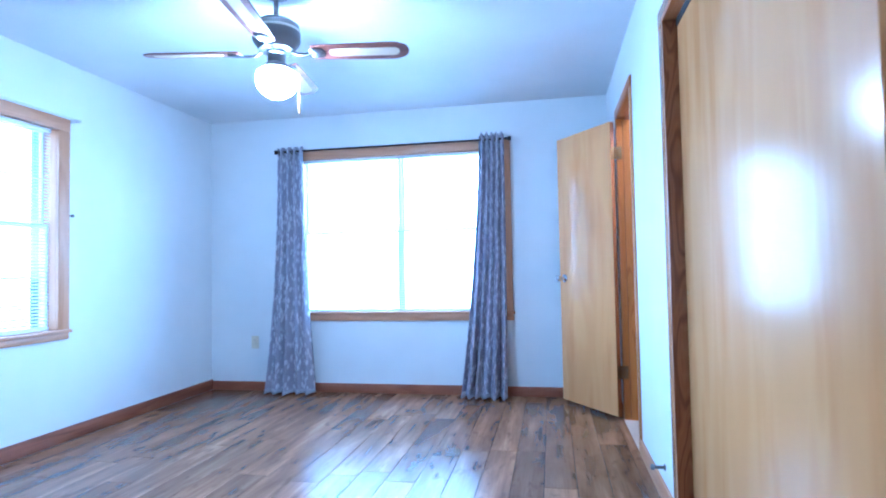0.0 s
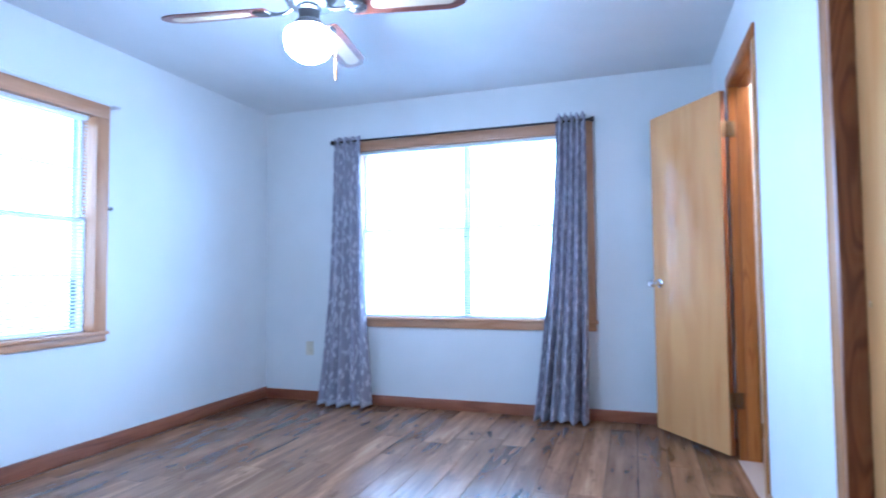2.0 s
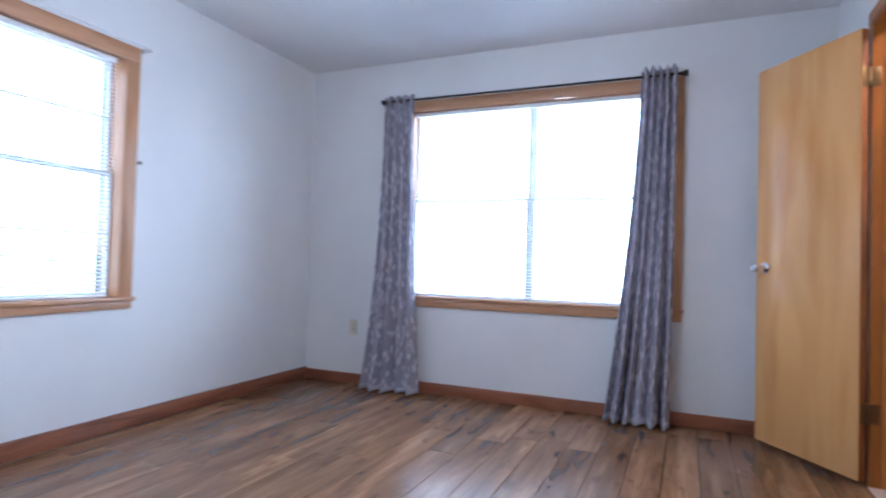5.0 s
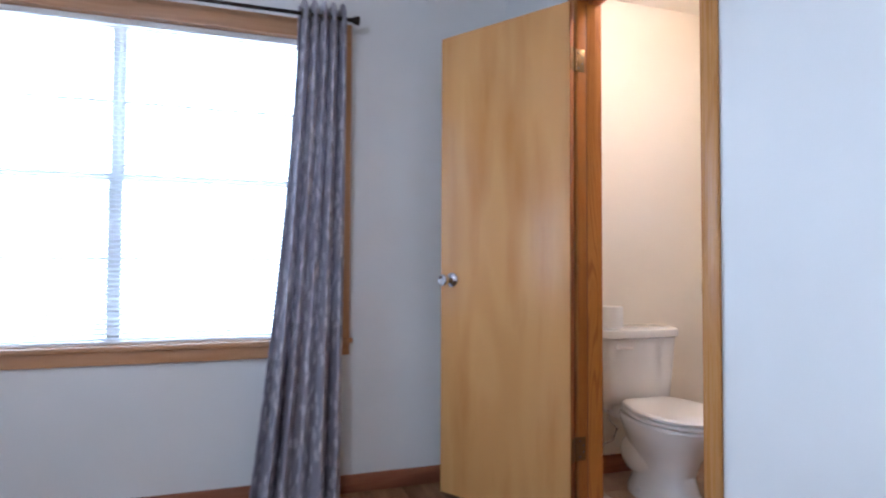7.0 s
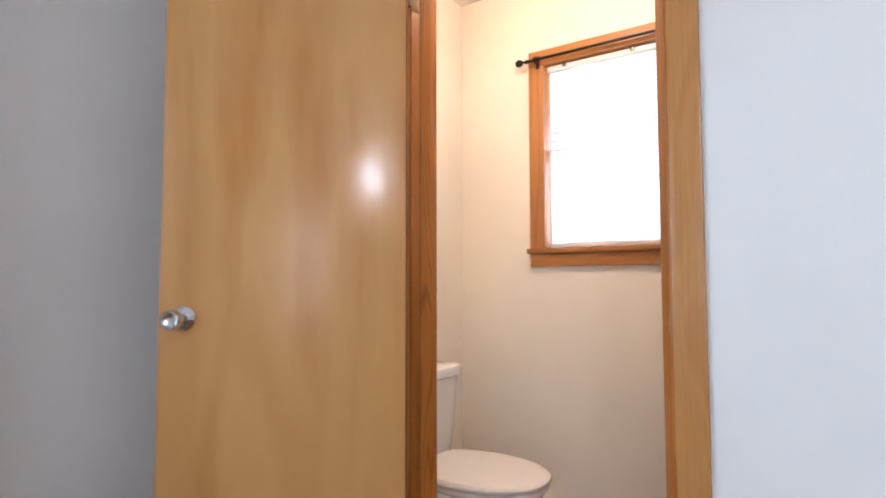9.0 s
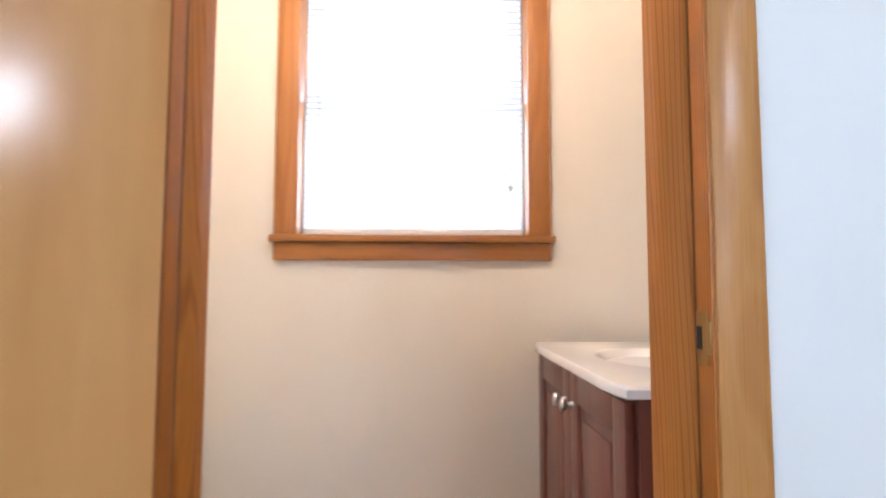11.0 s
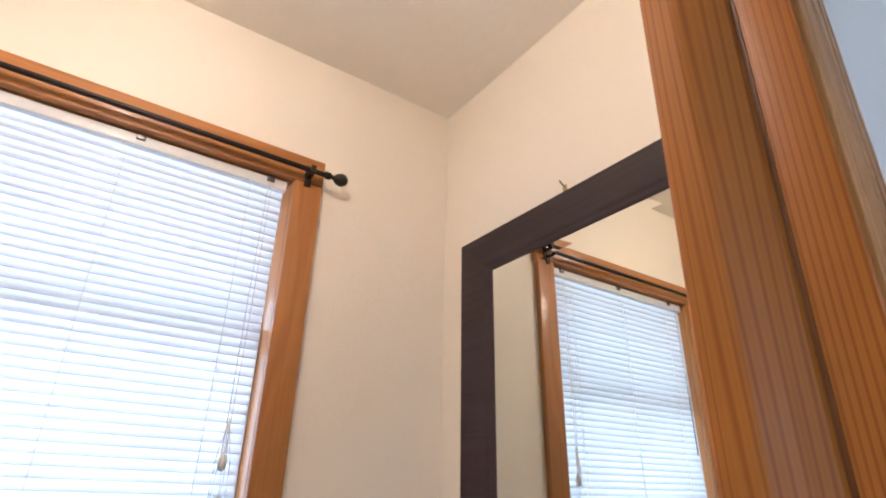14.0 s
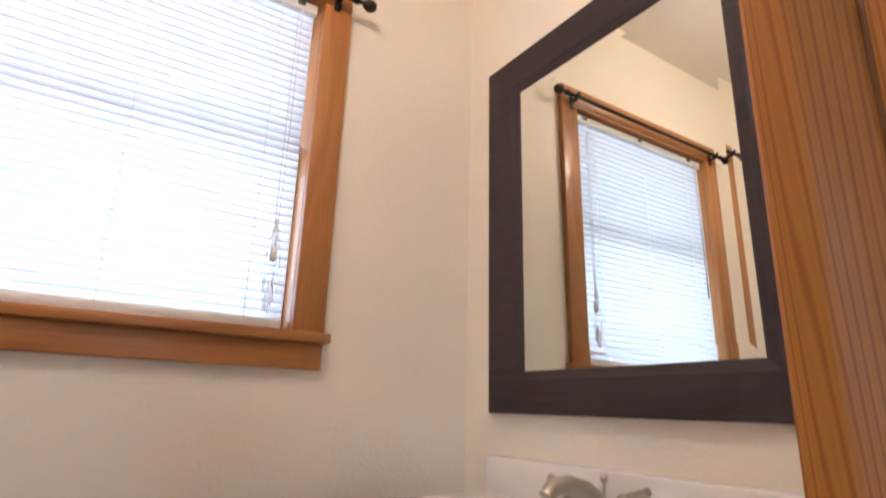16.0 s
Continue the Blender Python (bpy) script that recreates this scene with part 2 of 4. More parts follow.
def laminate():
    """Brown laminate with long streaks, each board its own tone."""
    m = material("brown_laminate", 0.3, colour=(0.16, 0.1, 0.06), spec=0.5)
    v, f = coords(m, (1, 0.13, 1), True), coords(m, (1, 0.03, 1), True)
    body = noise_tex(m, v, 11, 4, 0.55, 0.3)
    c = ramp(m, body, [(0.30, (0.075, 0.034, 0.017)), (0.44, (0.175, 0.088, 0.042)), (0.56, (0.235, 0.124, 0.062)), (0.72, (0.36, 0.21, 0.115))])
    fibre = noise_tex(m, f, 95, 4, 0.65)
    c = mix(m, 0.18, c, ramp(m, fibre, [(0.3, (0.08, 0.038, 0.019)), (0.5, (0.21, 0.11, 0.055)), (0.7, (0.32, 0.185, 0.10))]))
    spot = ramp(m, noise_tex(m, coords(m, (1, 0.35, 1), True), 16, 3), [(0.30, (0.45, 0.40, 0.36)), (0.42, (1.0, 1.0, 1.0))])
    c = mix(m, 0.7, c, spot, "MULTIPLY")
    info = node(m, "ObjectInfo")
    c = mix(m, 1.0, c, ramp(m, info.outputs["Random"], [(0, (0.78, 0.75, 0.71)), (0.5, (1.05, 1.02, 0.97)), (1, (1.38, 1.35, 1.29))]), "MULTIPLY")
    link(m, c, bsdf(m).inputs["Base Color"])
    link(m, ramp(m, fibre, [(0.3, (0.27,) * 3), (0.7, (0.22,) * 3)]), bsdf(m).inputs["Roughness"])
    bump(m, fibre, 0.02, 0.001)
    return m


LAMINATE = laminate()


def tile_material():
    m = material("beige_tile", 0.35, colour=(0.5, 0.4, 0.3))
    v = coords(m, (1, 1, 1), True)
    c = ramp(m, noise_tex(m, v, 7, 5), [(0.3, (0.36, 0.225, 0.145)), (0.7, (0.50, 0.34, 0.24))])
    link(m, c, bsdf(m).inputs["Base Color"])
    return m


TILE = tile_material()


def curtain_cloth():
    """Grey cloth with pale leaves on upright stems."""
    m = material("grey_leaf_cloth", 0.75, colour=(0.3, 0.3, 0.33))
    v = coords(m, (1, 1, 1), uv=True)
    warp = node(m, "TexNoise", Scale=9.0, Detail=2.0)
    link(m, v, warp.inputs["Vector"])
    add = m.node_tree.nodes.new("ShaderNodeMix")
    add.data_type, add.blend_type = "RGBA", "LINEAR_LIGHT"
    add.inputs[0].default_value = 0.03
    link(m, v, add.inputs[6])
    link(m, warp.outputs[1], add.inputs[7])
    sc = node(m, "Mapping", Scale=(31.0, 15.0, 1.0), Rotation=(0, 0, 0.3))
    link(m, add.outputs[2], sc.inputs["Vector"])
    vor = node(m, "TexVoronoi", Scale=1.0, Randomness=1.0)
    link(m, sc.outputs[0], vor.inputs["Vector"])
    brush = noise_tex(m, coords(m, (1, 0.35, 1), uv=True), 95, 3, 0.6)
    edge = maths(m, "ADD", vor.outputs["Distance"], maths(m, "MULTIPLY", brush, 0.55))
    leaf = ramp(m, edge, [(0.54, (1, 1, 1)), (0.76, (0, 0, 0))])
    weave = noise_tex(m, coords(m, (1, 1, 1), uv=True), 260, 3)
    ground = ramp(m, weave, [(0.3, (0.33, 0.31, 0.37)), (0.7, (0.41, 0.39, 0.45))])
    pale = ramp(m, weave, [(0.3, (0.61, 0.59, 0.62)), (0.7, (0.76, 0.74, 0.77))])
    c = mix(m, leaf, ground, pale)
    link(m, c, bsdf(m).inputs["Base Color"])
    bump(m, weave, 0.15, 0.002)
    t = node(m, "BsdfTranslucent")
    link(m, c, t.inputs[0])
    s = node(m, "MixShader", Fac=0.18)
    link(m, bsdf(m).outputs[0], s.inputs[1])
    link(m, t.outputs[0], s.inputs[2])
    link(m, s.outputs[0], m.node_tree.nodes["Material Output"].inputs[0])
    return m


CLOTH = curtain_cloth()
HEM = paint("curtain_hem", (0.46, 0.445, 0.485), 200, 0.2, 0.8)


# ---- mesh helpers ----
def box(bm, x0, x1, y0, y1, z0, z1, bevel=0.0, seg=2):
    t = bmesh.new()
    bmesh.ops.create_cube(t, size=1, matrix=Matrix.LocRotScale(((x0 + x1) / 2, (y0 + y1) / 2, (z0 + z1) / 2), None, (x1 - x0, y1 - y0, z1 - z0)))
    if bevel:
        bmesh.ops.bevel(t, geom=t.edges[:], offset=bevel, segments=seg, affect="EDGES", profile=0.5)
    merge(bm, t)
    return bm


def merge(bm, t):
    mesh = bpy.data.meshes.new("scratch")
    t.to_mesh(mesh)
    t.free()
    bm.from_mesh(mesh)
    bpy.data.meshes.remove(mesh)


def cyl(bm, a, b, r0, r1=None, seg=20, caps=True):
    """A round bar from a to b."""
    a, b = Vector(a), Vector(b)
    r1 = r0 if r1 is None else r1
    m = Matrix.Translation((a + b) / 2) @ (b - a).to_track_quat("Z", "Y").to_matrix().to_4x4()
    bmesh.ops.create_cone(bm, cap_ends=caps, segments=seg, radius1=r0, radius2=r1, depth=(b - a).length, matrix=m)
    return bm


def lathe(bm, profile, centre=(0, 0, 0), axis="z", seg=32):
    """Turn rows of (radius, height) about an axis."""
    rings = []
    for r, h in profile:
        ring = []
        for i in range(seg):
            a = 2 * math.pi * i / seg
            p = (r * math.cos(a), r * math.sin(a), h)
            if axis == "x":
                p = (h, p[0], p[1])
            if axis == "y":
                p = (p[1], h, p[0])
            ring.append(bm.verts.new(Vector(centre) + Vector(p)))
        rings.append(ring)
    for a, b in zip(rings, rings[1:]):
        for i in range(seg):
            bm.faces.new((a[i], a[(i + 1) % seg], b[(i + 1) % seg], b[i]))
    bm.faces.new(list(reversed(rings[0])))
    bm.faces.new(rings[-1])
    return bm


def loft(bm, rings, caps=True):
    """Skin over closed rings of equal count."""
    rows = [[bm.verts.new(p) for p in ring] for ring in rings]
    n = len(rows[0])
    for a, b in zip(rows, rows[1:]):
        for i in range(n):
            bm.faces.new((a[i], a[(i + 1) % n], b[(i + 1) % n], b[i]))
    if caps:
        bm.faces.new(list(reversed(rows[0])))
        bm.faces.new(rows[-1])
    return bm


def tube(bm, points, r, seg=10):
    pts = [Vector(p) for p in points]
    rings = []
    for i, p in enumerate(pts):
        d = (pts[min(i + 1, len(pts) - 1)] - pts[max(i - 1, 0)]).normalized()
        q = d.to_track_quat("Z", "Y")
        rr = r[i] if isinstance(r, (list, tuple)) else r
        rings.append([p + q @ Vector((rr * math.cos(2 * math.pi * k / seg), rr * math.sin(2 * math.pi * k / seg), 0)) for k in range(seg)])
    return loft(bm, rings)


def finish(bm, name, mat, smooth=True):
    bmesh.ops.recalc_face_normals(bm, faces=bm.faces)
    mesh = bpy.data.meshes.new(name)
    bm.to_mesh(mesh)
    bm.free()
    mesh.materials.append(mat)
    if smooth:
        mesh.shade_smooth()
        mesh.set_sharp_from_angle(angle=radians(38))
    return mesh


def part(name, bm, mat, parent=None, label="", smooth=True):
    ob = new(name, finish(bm, name, mat, smooth))
    if parent is not None:
        ob.parent = parent
    return tagged(ob, label)


def thing(name, x, y, z, rz=0, label="", category="", group="", kind=""):
    ob = new(name)
    ob.matrix_basis = pose(x, y, z, 0, 0, rz)
    ob.empty_display_size = 0.1
    return tagged(ob, label, category, group, kind)


def shared(name, mesh, parent, m):
    ob = new(name, mesh)
    ob.parent = parent
    ob.matrix_basis = m
    return ob


def slab(name, ranges, mat, label, category):
    """A piece of the building from boxes set end to end."""
    bm = bmesh.new()
    for r in ranges:
        box(bm, *r)
    return tagged(part(name, bm, mat, smooth=False), label, category, kind="structure")


def wall_with_openings(along, a0, a1, t0, t1, z1, openings):
    """Boxes of a wall round its openings (start, end, bottom, top)."""
    cells = []
    at = a0
    for s, e, b, t in sorted(openings):
        cells.append((at, s, FZ - 0.03, z1))
        if b > FZ:
            cells.append((s, e, FZ - 0.03, b))
        cells.append((s, e, t, z1))
        at = e
    cells.append((at, a1, FZ - 0.03, z1))
    if along == "x":
        return [(s, e, t0, t1, b, t) for s, e, b, t in cells]
    return [(t0, t1, s, e, b, t) for s, e, b, t in cells]


# ---- the building ----
FZ = -0.018                   # floor level
HB, HT = 2.435, 2.38          # ceilings of bedroom and bath
W, E, S, N = -2.885, 0.674, -1.30, 3.98
BX0, BX1, BY0, BY1 = 0.766, 1.757, 2.228, 3.835
NW0, NW1, NWB, NWT = -1.981, -0.199, 0.683, 2.040
WW0, WW1, WWB, WWT = 1.44, 2.308, 0.700, 1.977
BW0, BW1, BWB, BWT = 2.684, 3.402, 1.183, 1.986
DY0, DY1, DTOP = 2.655, 3.3005, 2.06
CY0, CY1, CTOP = -0.95, 1.51, 1.975

slab("wall_north", wall_with_openings("x", W - 0.13, BX0, N, N + 0.13, HB, [(NW0 - 0.012, NW1 + 0.012, NWB - 0.012, NWT + 0.012)]), WALL, "white painted plaster wall round a wide window", "wall")
slab("wall_west", wall_with_openings("y", S, N, W - 0.13, W, HB, [(WW0 - 0.012, WW1 + 0.012, WWB - 0.012, WWT + 0.012)]), WALL, "white painted plaster wall with one window", "wall")
slab("wall_east", wall_with_openings("y", S, N, E, BX0 - 0.008, HB, [(CY0 - 0.02, CY1 + 0.02, FZ - 0.03, CTOP + 0.02), (DY0 - 0.02, DY1 + 0.02, FZ - 0.03, DTOP + 0.02)]), WALL, "white painted wall with closet and bathroom doorways", "wall")
slab("wall_south", [(W - 0.13, BX0, S - 0.13, S, FZ - 0.03, HB)], WALL, "plain white painted plaster wall", "wall")
slab("ceiling", [(W - 0.13, BX0 - 0.008, S - 0.13, N + 0.13, HB, HB + 0.12)], CEILING, "white textured plaster ceiling of the bedroom", "ceiling")
slab("closet_wall", [(1.32, 1.40, -1.2, 1.80, FZ, HB), (BX0 - 0.008, 1.32, -1.2, -1.12, FZ, HB), (BX0 - 0.008, 1.32, 1.72, 1.80, FZ, HB), (BX0 - 0.008, 1.40, -1.2, 1.80, HB, HB + 0.1), (BX0 - 0.008, 1.32, -1.12, 1.72, FZ - 0.05, FZ)], WALL, "plain white inner walls of the closet", "wall")
slab("wall_bath_south", [(BX0 - 0.008, BX1 + 0.13, BY0 - 0.13, BY0, FZ - 0.03, HT)], BATH_WALL, "cream painted plaster wall behind the vanity", "wall")
slab("wall_bath_north", [(BX0 - 0.008, BX1 + 0.13, BY1, BY1 + 0.13, FZ - 0.03, HT)], BATH_WALL, "cream painted plaster wall behind the toilet", "wall")
slab("wall_bath_east", wall_with_openings("y", BY0, BY1, BX1, BX1 + 0.13, HT, [(BW0 - 0.012, BW1 + 0.012, BWB - 0.012, BWT + 0.012)]), BATH_WALL, "cream painted plaster wall with a small window", "wall")
slab("wall_bath_west", wall_with_openings("y", BY0, BY1, BX0 - 0.008, BX0, HT, [(DY0 - 0.02, DY1 + 0.02, FZ - 0.03, DTOP + 0.02)]), BATH_WALL, "cream painted bathroom side of the doorway wall", "wall")
slab("ceiling_bath", [(BX0 - 0.008, BX1 + 0.13, BY0 - 0.13, BY1 + 0.13, HT, HT + 0.12)], BATH_CEILING, "cream stippled plaster ceiling of the bathroom", "ceiling")
slab("ground", [(-400, 400, -400, 400, -0.62, -0.5)], EARTH, "grass lawn round the house", "ground")
slab("foundation", [(W - 0.13, BX1 + 0.13, S - 0.13, N + 0.13, -0.5, FZ - 0.05)], SHELL, "pale concrete foundation under the rooms", "foundation")
floor = slab("floor", [(W, E + 0.02, S, N, FZ - 0.05, FZ - 0.006)], SUBFLOOR, "brown laminate plank floor with a satin sheen", "floor")
bath_floor = slab("floor_bath", [(E + 0.02, BX1, BY0, BY1, FZ - 0.05, FZ - 0.006)], GROUT, "beige square ceramic tile bathroom floor", "floor")


# Added out of view to keep light off the bathroom blind's upper half.
slab("roof_eave", [(BX1 + 0.13, BX1 + 0.75, BY0 - 1.5, BY1 + 1.5, 2.22, 2.40)], SHELL, "added unseen eave that shades the top of the bathroom window", "eave")


# baseboards
def baseboard(name, x0, x1, y0, y1, mat, h=0.085):
    bm = bmesh.new()
    box(bm, x0, x1, y0, y1, FZ, FZ + h, 0.004)
    return tagged(part(name, bm, mat), "reddish-brown stained wooden baseboard along the floor", "baseboard", kind="structure")


baseboard("baseboard_north", W + 0.016, E, N - 0.016, N, BASE_X, 0.08)
baseboard("baseboard_west", W, W + 0.016, S, N, BASE_Y, 0.092)
baseboard("baseboard_east_far", E - 0.016, E, DY1 + 0.069, N - 0.016, BASE_Y)
baseboard("baseboard_east_near", E - 0.016, E, CY1 + 0.118, DY0 - 0.069, PALE_Y)
baseboard("baseboard_south", W + 0.016, E, S, S + 0.016, BASE_X)
baseboard("baseboard_bath_north", BX0, BX1, BY1 - 0.014, BY1, BASE_X, 0.09)
baseboard("baseboard_bath_east", BX1 - 0.014, BX1, BY0 + 0.45, BY1 - 0.014, BASE_Y, 0.09)


# ---- windows ----
def window(name, x, y, rz, u0, u1, z0, z1, label, mullion=False, apron=0.055, muntin=False, c=0.083, up=None, across=None):
    """Local x runs along the wall, local y goes out through it."""
    w = thing(name, x, y, 0, rz, label, "window", kind="structure")
    for s in (0, 1):
        bm = bmesh.new()
        a = u0 - c if s == 0 else u1
        box(bm, a, a + c, -0.02, 0.0, z0 - 0.005, z1, 0.003)
        part("side_casing", bm, up or TRIM_Z, w)
    bm = bmesh.new()
    box(bm, u0 - c, u1 + c, -0.021, 0.0, z1, z1 + c, 0.003)
    part("head_casing", bm, across or TRIM_X, w)
    bm = bmesh.new()
    box(bm, u0 - c - 0.012, u1 + c + 0.012, -0.034, 0.06, z0 - 0.022, z0, 0.005)
    part("window_sill", bm, across or TRIM_X, w)
    bm = bmesh.new()
    box(bm, u0 - c, u1 + c, -0.018, 0.0, z0 - 0.022 - apron, z0 - 0.022, 0.003)
    part("apron", bm, across or TRIM_X, w)
    for s in (0, 1):
        bm = bmesh.new()
        box(bm, (u0 - 0.012, u1)[s], (u0, u1 + 0.012)[s], 0.0, 0.13, z0, z1, 0.001)
        part("side_jamb", bm, up or TRIM_Z, w)
    bm = bmesh.new()
    box(bm, u0 - 0.012, u1 + 0.012, 0.0, 0.13, z1, z1 + 0.012, 0.001)
    part("head_jamb", bm, across or TRIM_X, w)
    bm = bmesh.new()
    box(bm, u0 - 0.012, u1 + 0.012, 0.06, 0.14, z0 - 0.03, z0 - 0.002, 0.002)
    part("outer_sill", bm, SASH, w)
    lights = [(u0, u1)]
    if mullion:
        mid = (u0 + u1) / 2
        bm = bmesh.new()
        box(bm, mid - 0.012, mid + 0.012, 0.055, 0.125, z0, z1, 0.004)
        part("mullion", bm, SASH, w)
        lights = [(u0, mid - 0.012), (mid + 0.012, u1)]
    zm = (z0 + z1) / 2 + 0.025
    for a, b in lights:
        for low in (0, 1):
            lap = 0.010 if muntin else 0.02
            s0, s1 = (zm - lap, z1) if not low else (z0, zm + lap)
            y0 = 0.092 if not low else 0.06
            bm = bmesh.new()
            r = 0.016 if muntin else 0.021
            box(bm, a, a + r, y0, y0 + 0.03, s0, s1, 0.003)
            box(bm, b - r, b, y0, y0 + 0.03, s0, s1, 0.003)
            box(bm, a + r, b - r, y0, y0 + 0.03, s0, s0 + r, 0.003)
            box(bm, a + r, b - r, y0, y0 + 0.03, s1 - r, s1, 0.003)
            if muntin:
                zz = (s0 + s1) / 2
                box(bm, a + r, b - r, y0 + 0.004, y0 + 0.026, zz - 0.004, zz + 0.004, 0.002)
            sash = part("sash", bm, SASH, w)
            bm = bmesh.new()
            box(bm, a + r - 0.004, b - r + 0.004, y0 + 0.013, y0 + 0.017, s0 + r - 0.004, s1 - r + 0.004)
            pane = part("pane", bm, GLASS, sash, smooth=False)
            pane.visible_shadow = False
    return w


window("window_1", 0, N, 0, NW0, NW1, NWB, NWT, "wide wood-cased double window behind lowered white blinds", True, muntin=True, up=BLOOM_Z, across=BLOOM_X)
window("window_2", W, 0, 90, WW0, WW1, WWB, WWT, "tall wood-cased window behind lowered white blinds", muntin=True, apron=0.04, up=BLOOM_Z, across=BLOOM_X)
window("window_3", BX1, 0, -90, -BW1, -BW0, BWB, BWT, "small orange wood-cased window behind a white blind", c=0.070)


def slat_mesh(width):
    bm = bmesh.new()
    n, d, th = 4, 0.0125, 0.0007
    top, low = [], []
    for i in range(n + 1):
        y = -d + 2 * d * i / n
        z = 0.0022 * (1 - (y / d) ** 2)
        top.append([bm.verts.new((sx * width / 2, y, z + th)) for sx in (-1, 1)])
        low.append([bm.verts.new((sx * width / 2, y, z - th)) for sx in (-1, 1)])
    for i in range(n):
        bm.faces.new((top[i][0], top[i][1], top[i + 1][1], top[i + 1][0]))
        bm.faces.new((low[i][1], low[i][0], low[i + 1][0], low[i + 1][1]))
    bm.faces.new((top[0][1], top[0][0], low[0][0], low[0][1]))
    bm.faces.new((top[n][0], top[n][1], low[n][1], low[n][0]))
    return finish(bm, "slat", SLAT)


def blind(x, y, rz, u0, u1, z0, z1, tilt, label, ladders, cord_at=None, wand_at=None, clips=(), spacing=0.0205, rail=0.014):
    """A horizontal blind, its slats tilted by so many degrees."""
    mid, width = (u0 + u1) / 2, u1 - u0
    b = thing("window_blind", x, y, z1, rz, label, "blind")
    bm = bmesh.new()
    box(bm, u0, u1, 0.012, 0.042, -0.026, 0.0, 0.003)
    part("headrail", bm, WHITE_METAL, b)
    bm = bmesh.new()
    box(bm, u0 + 0.004, u1 - 0.004, 0.016, 0.040, z0 - z1 + 0.001, z0 - z1 + rail, 0.005)
    part("bottom_rail", bm, WHITE_METAL, b)
    mesh = slat_mesh(width - 0.008)
    n = round((z1 - z0 - 0.046 - rail) / spacing) + 1
    pitch = (z1 - z0 - 0.038 - rail - 0.008) / (n - 1)
    for i in range(n):
        shared("slat", mesh, b, pose(mid, 0.028, -0.038 - i * pitch, tilt + random.uniform(-1.5, 1.5), 0, 0))
    for u in ladders:
        for yy in (0.0145, 0.0415):
            bm = bmesh.new()
            cyl(bm, (u, yy, -0.026), (u, yy, z0 - z1 + 0.01), 0.0009, seg=6)
            part("ladder_cord", bm, CORD, b)
    for u in clips:
        bm = bmesh.new()
        box(bm, u - 0.009, u + 0.009, 0.006, 0.0118, -0.014, -0.002, 0.001)
        part("clip", bm, PEWTER, b)
    if cord_at:
        u, length = cord_at
        bm = bmesh.new()
        for k in (-1, 1):
            tube(bm, [(u + 0.004 * k, 0.008, -0.02), (u + 0.005 * k, 0.006, -length * 0.5), (u + 0.003 * k, 0.006, -length)], 0.0011, 6)
        part("pull_cord", bm, CORD, b)
        bm = bmesh.new()
        lathe(bm, [(0.004, -0.018), (0.0065, -0.015), (0.0075, 0.0), (0.005, 0.010), (0.0025, 0.013)], (u, 0.006, -length), seg=12)
        part("cord_knob", bm, CORD, b)
        for k in range(5):
            r = random.Random(k)
            bm = bmesh.new()
            dx = (k - 2) * 0.007
            pts = [(u, 0.006, -length + 0.08), (u + dx, 0.004, -length), (u + dx * 1.3 + r.uniform(-.004, .004), 0.003, -length - 0.07), (u + dx * 0.7, 0.004, -length - 0.10 - r.uniform(0, .03)), (u + dx * 0.3, 0.005, -length - 0.06)]
            tube(bm, pts, 0.0009, 6)
            part("cord_loop", bm, CORD, b)
    if wand_at:
        u, length = wand_at
        bm = bmesh.new()
        tube(bm, [(u, 0.006, -0.02), (u, 0.004, -length * 0.5), (u, 0.004, -length)], 0.003, 6)
        part("tilt_wand", bm, GLASS, b)
    return b


MIDN = (NW0 + NW1) / 2
blind(0, N, 0, NW0 + 0.006, NW1 - 0.006, NWB + 0.002, NWT - 0.002, 16, "white horizontal mini blind lowered over the wide window", (-1.80, -1.45, -1.09, -0.73, -0.38))
blind(W, 0, 90, WW0 + 0.006, WW1 - 0.03, WWB + 0.002, WWT - 0.002, 16, "white horizontal mini blind lowered over the tall window", (1.56, 1.87, 2.18))
blind(BX1 - 0.012, 0, -90, -BW1 + 0.012, -BW0 - 0.012, BWB + 0.002, BWT - 0.004, 74, "white mini blind with knotted pull cords, bathroom window", (-3.29, -3.04, -2.78), (-2.737, 0.64), (-3.34, 0.55), (-3.31, -3.02, -2.737), 0.019, 0.022)


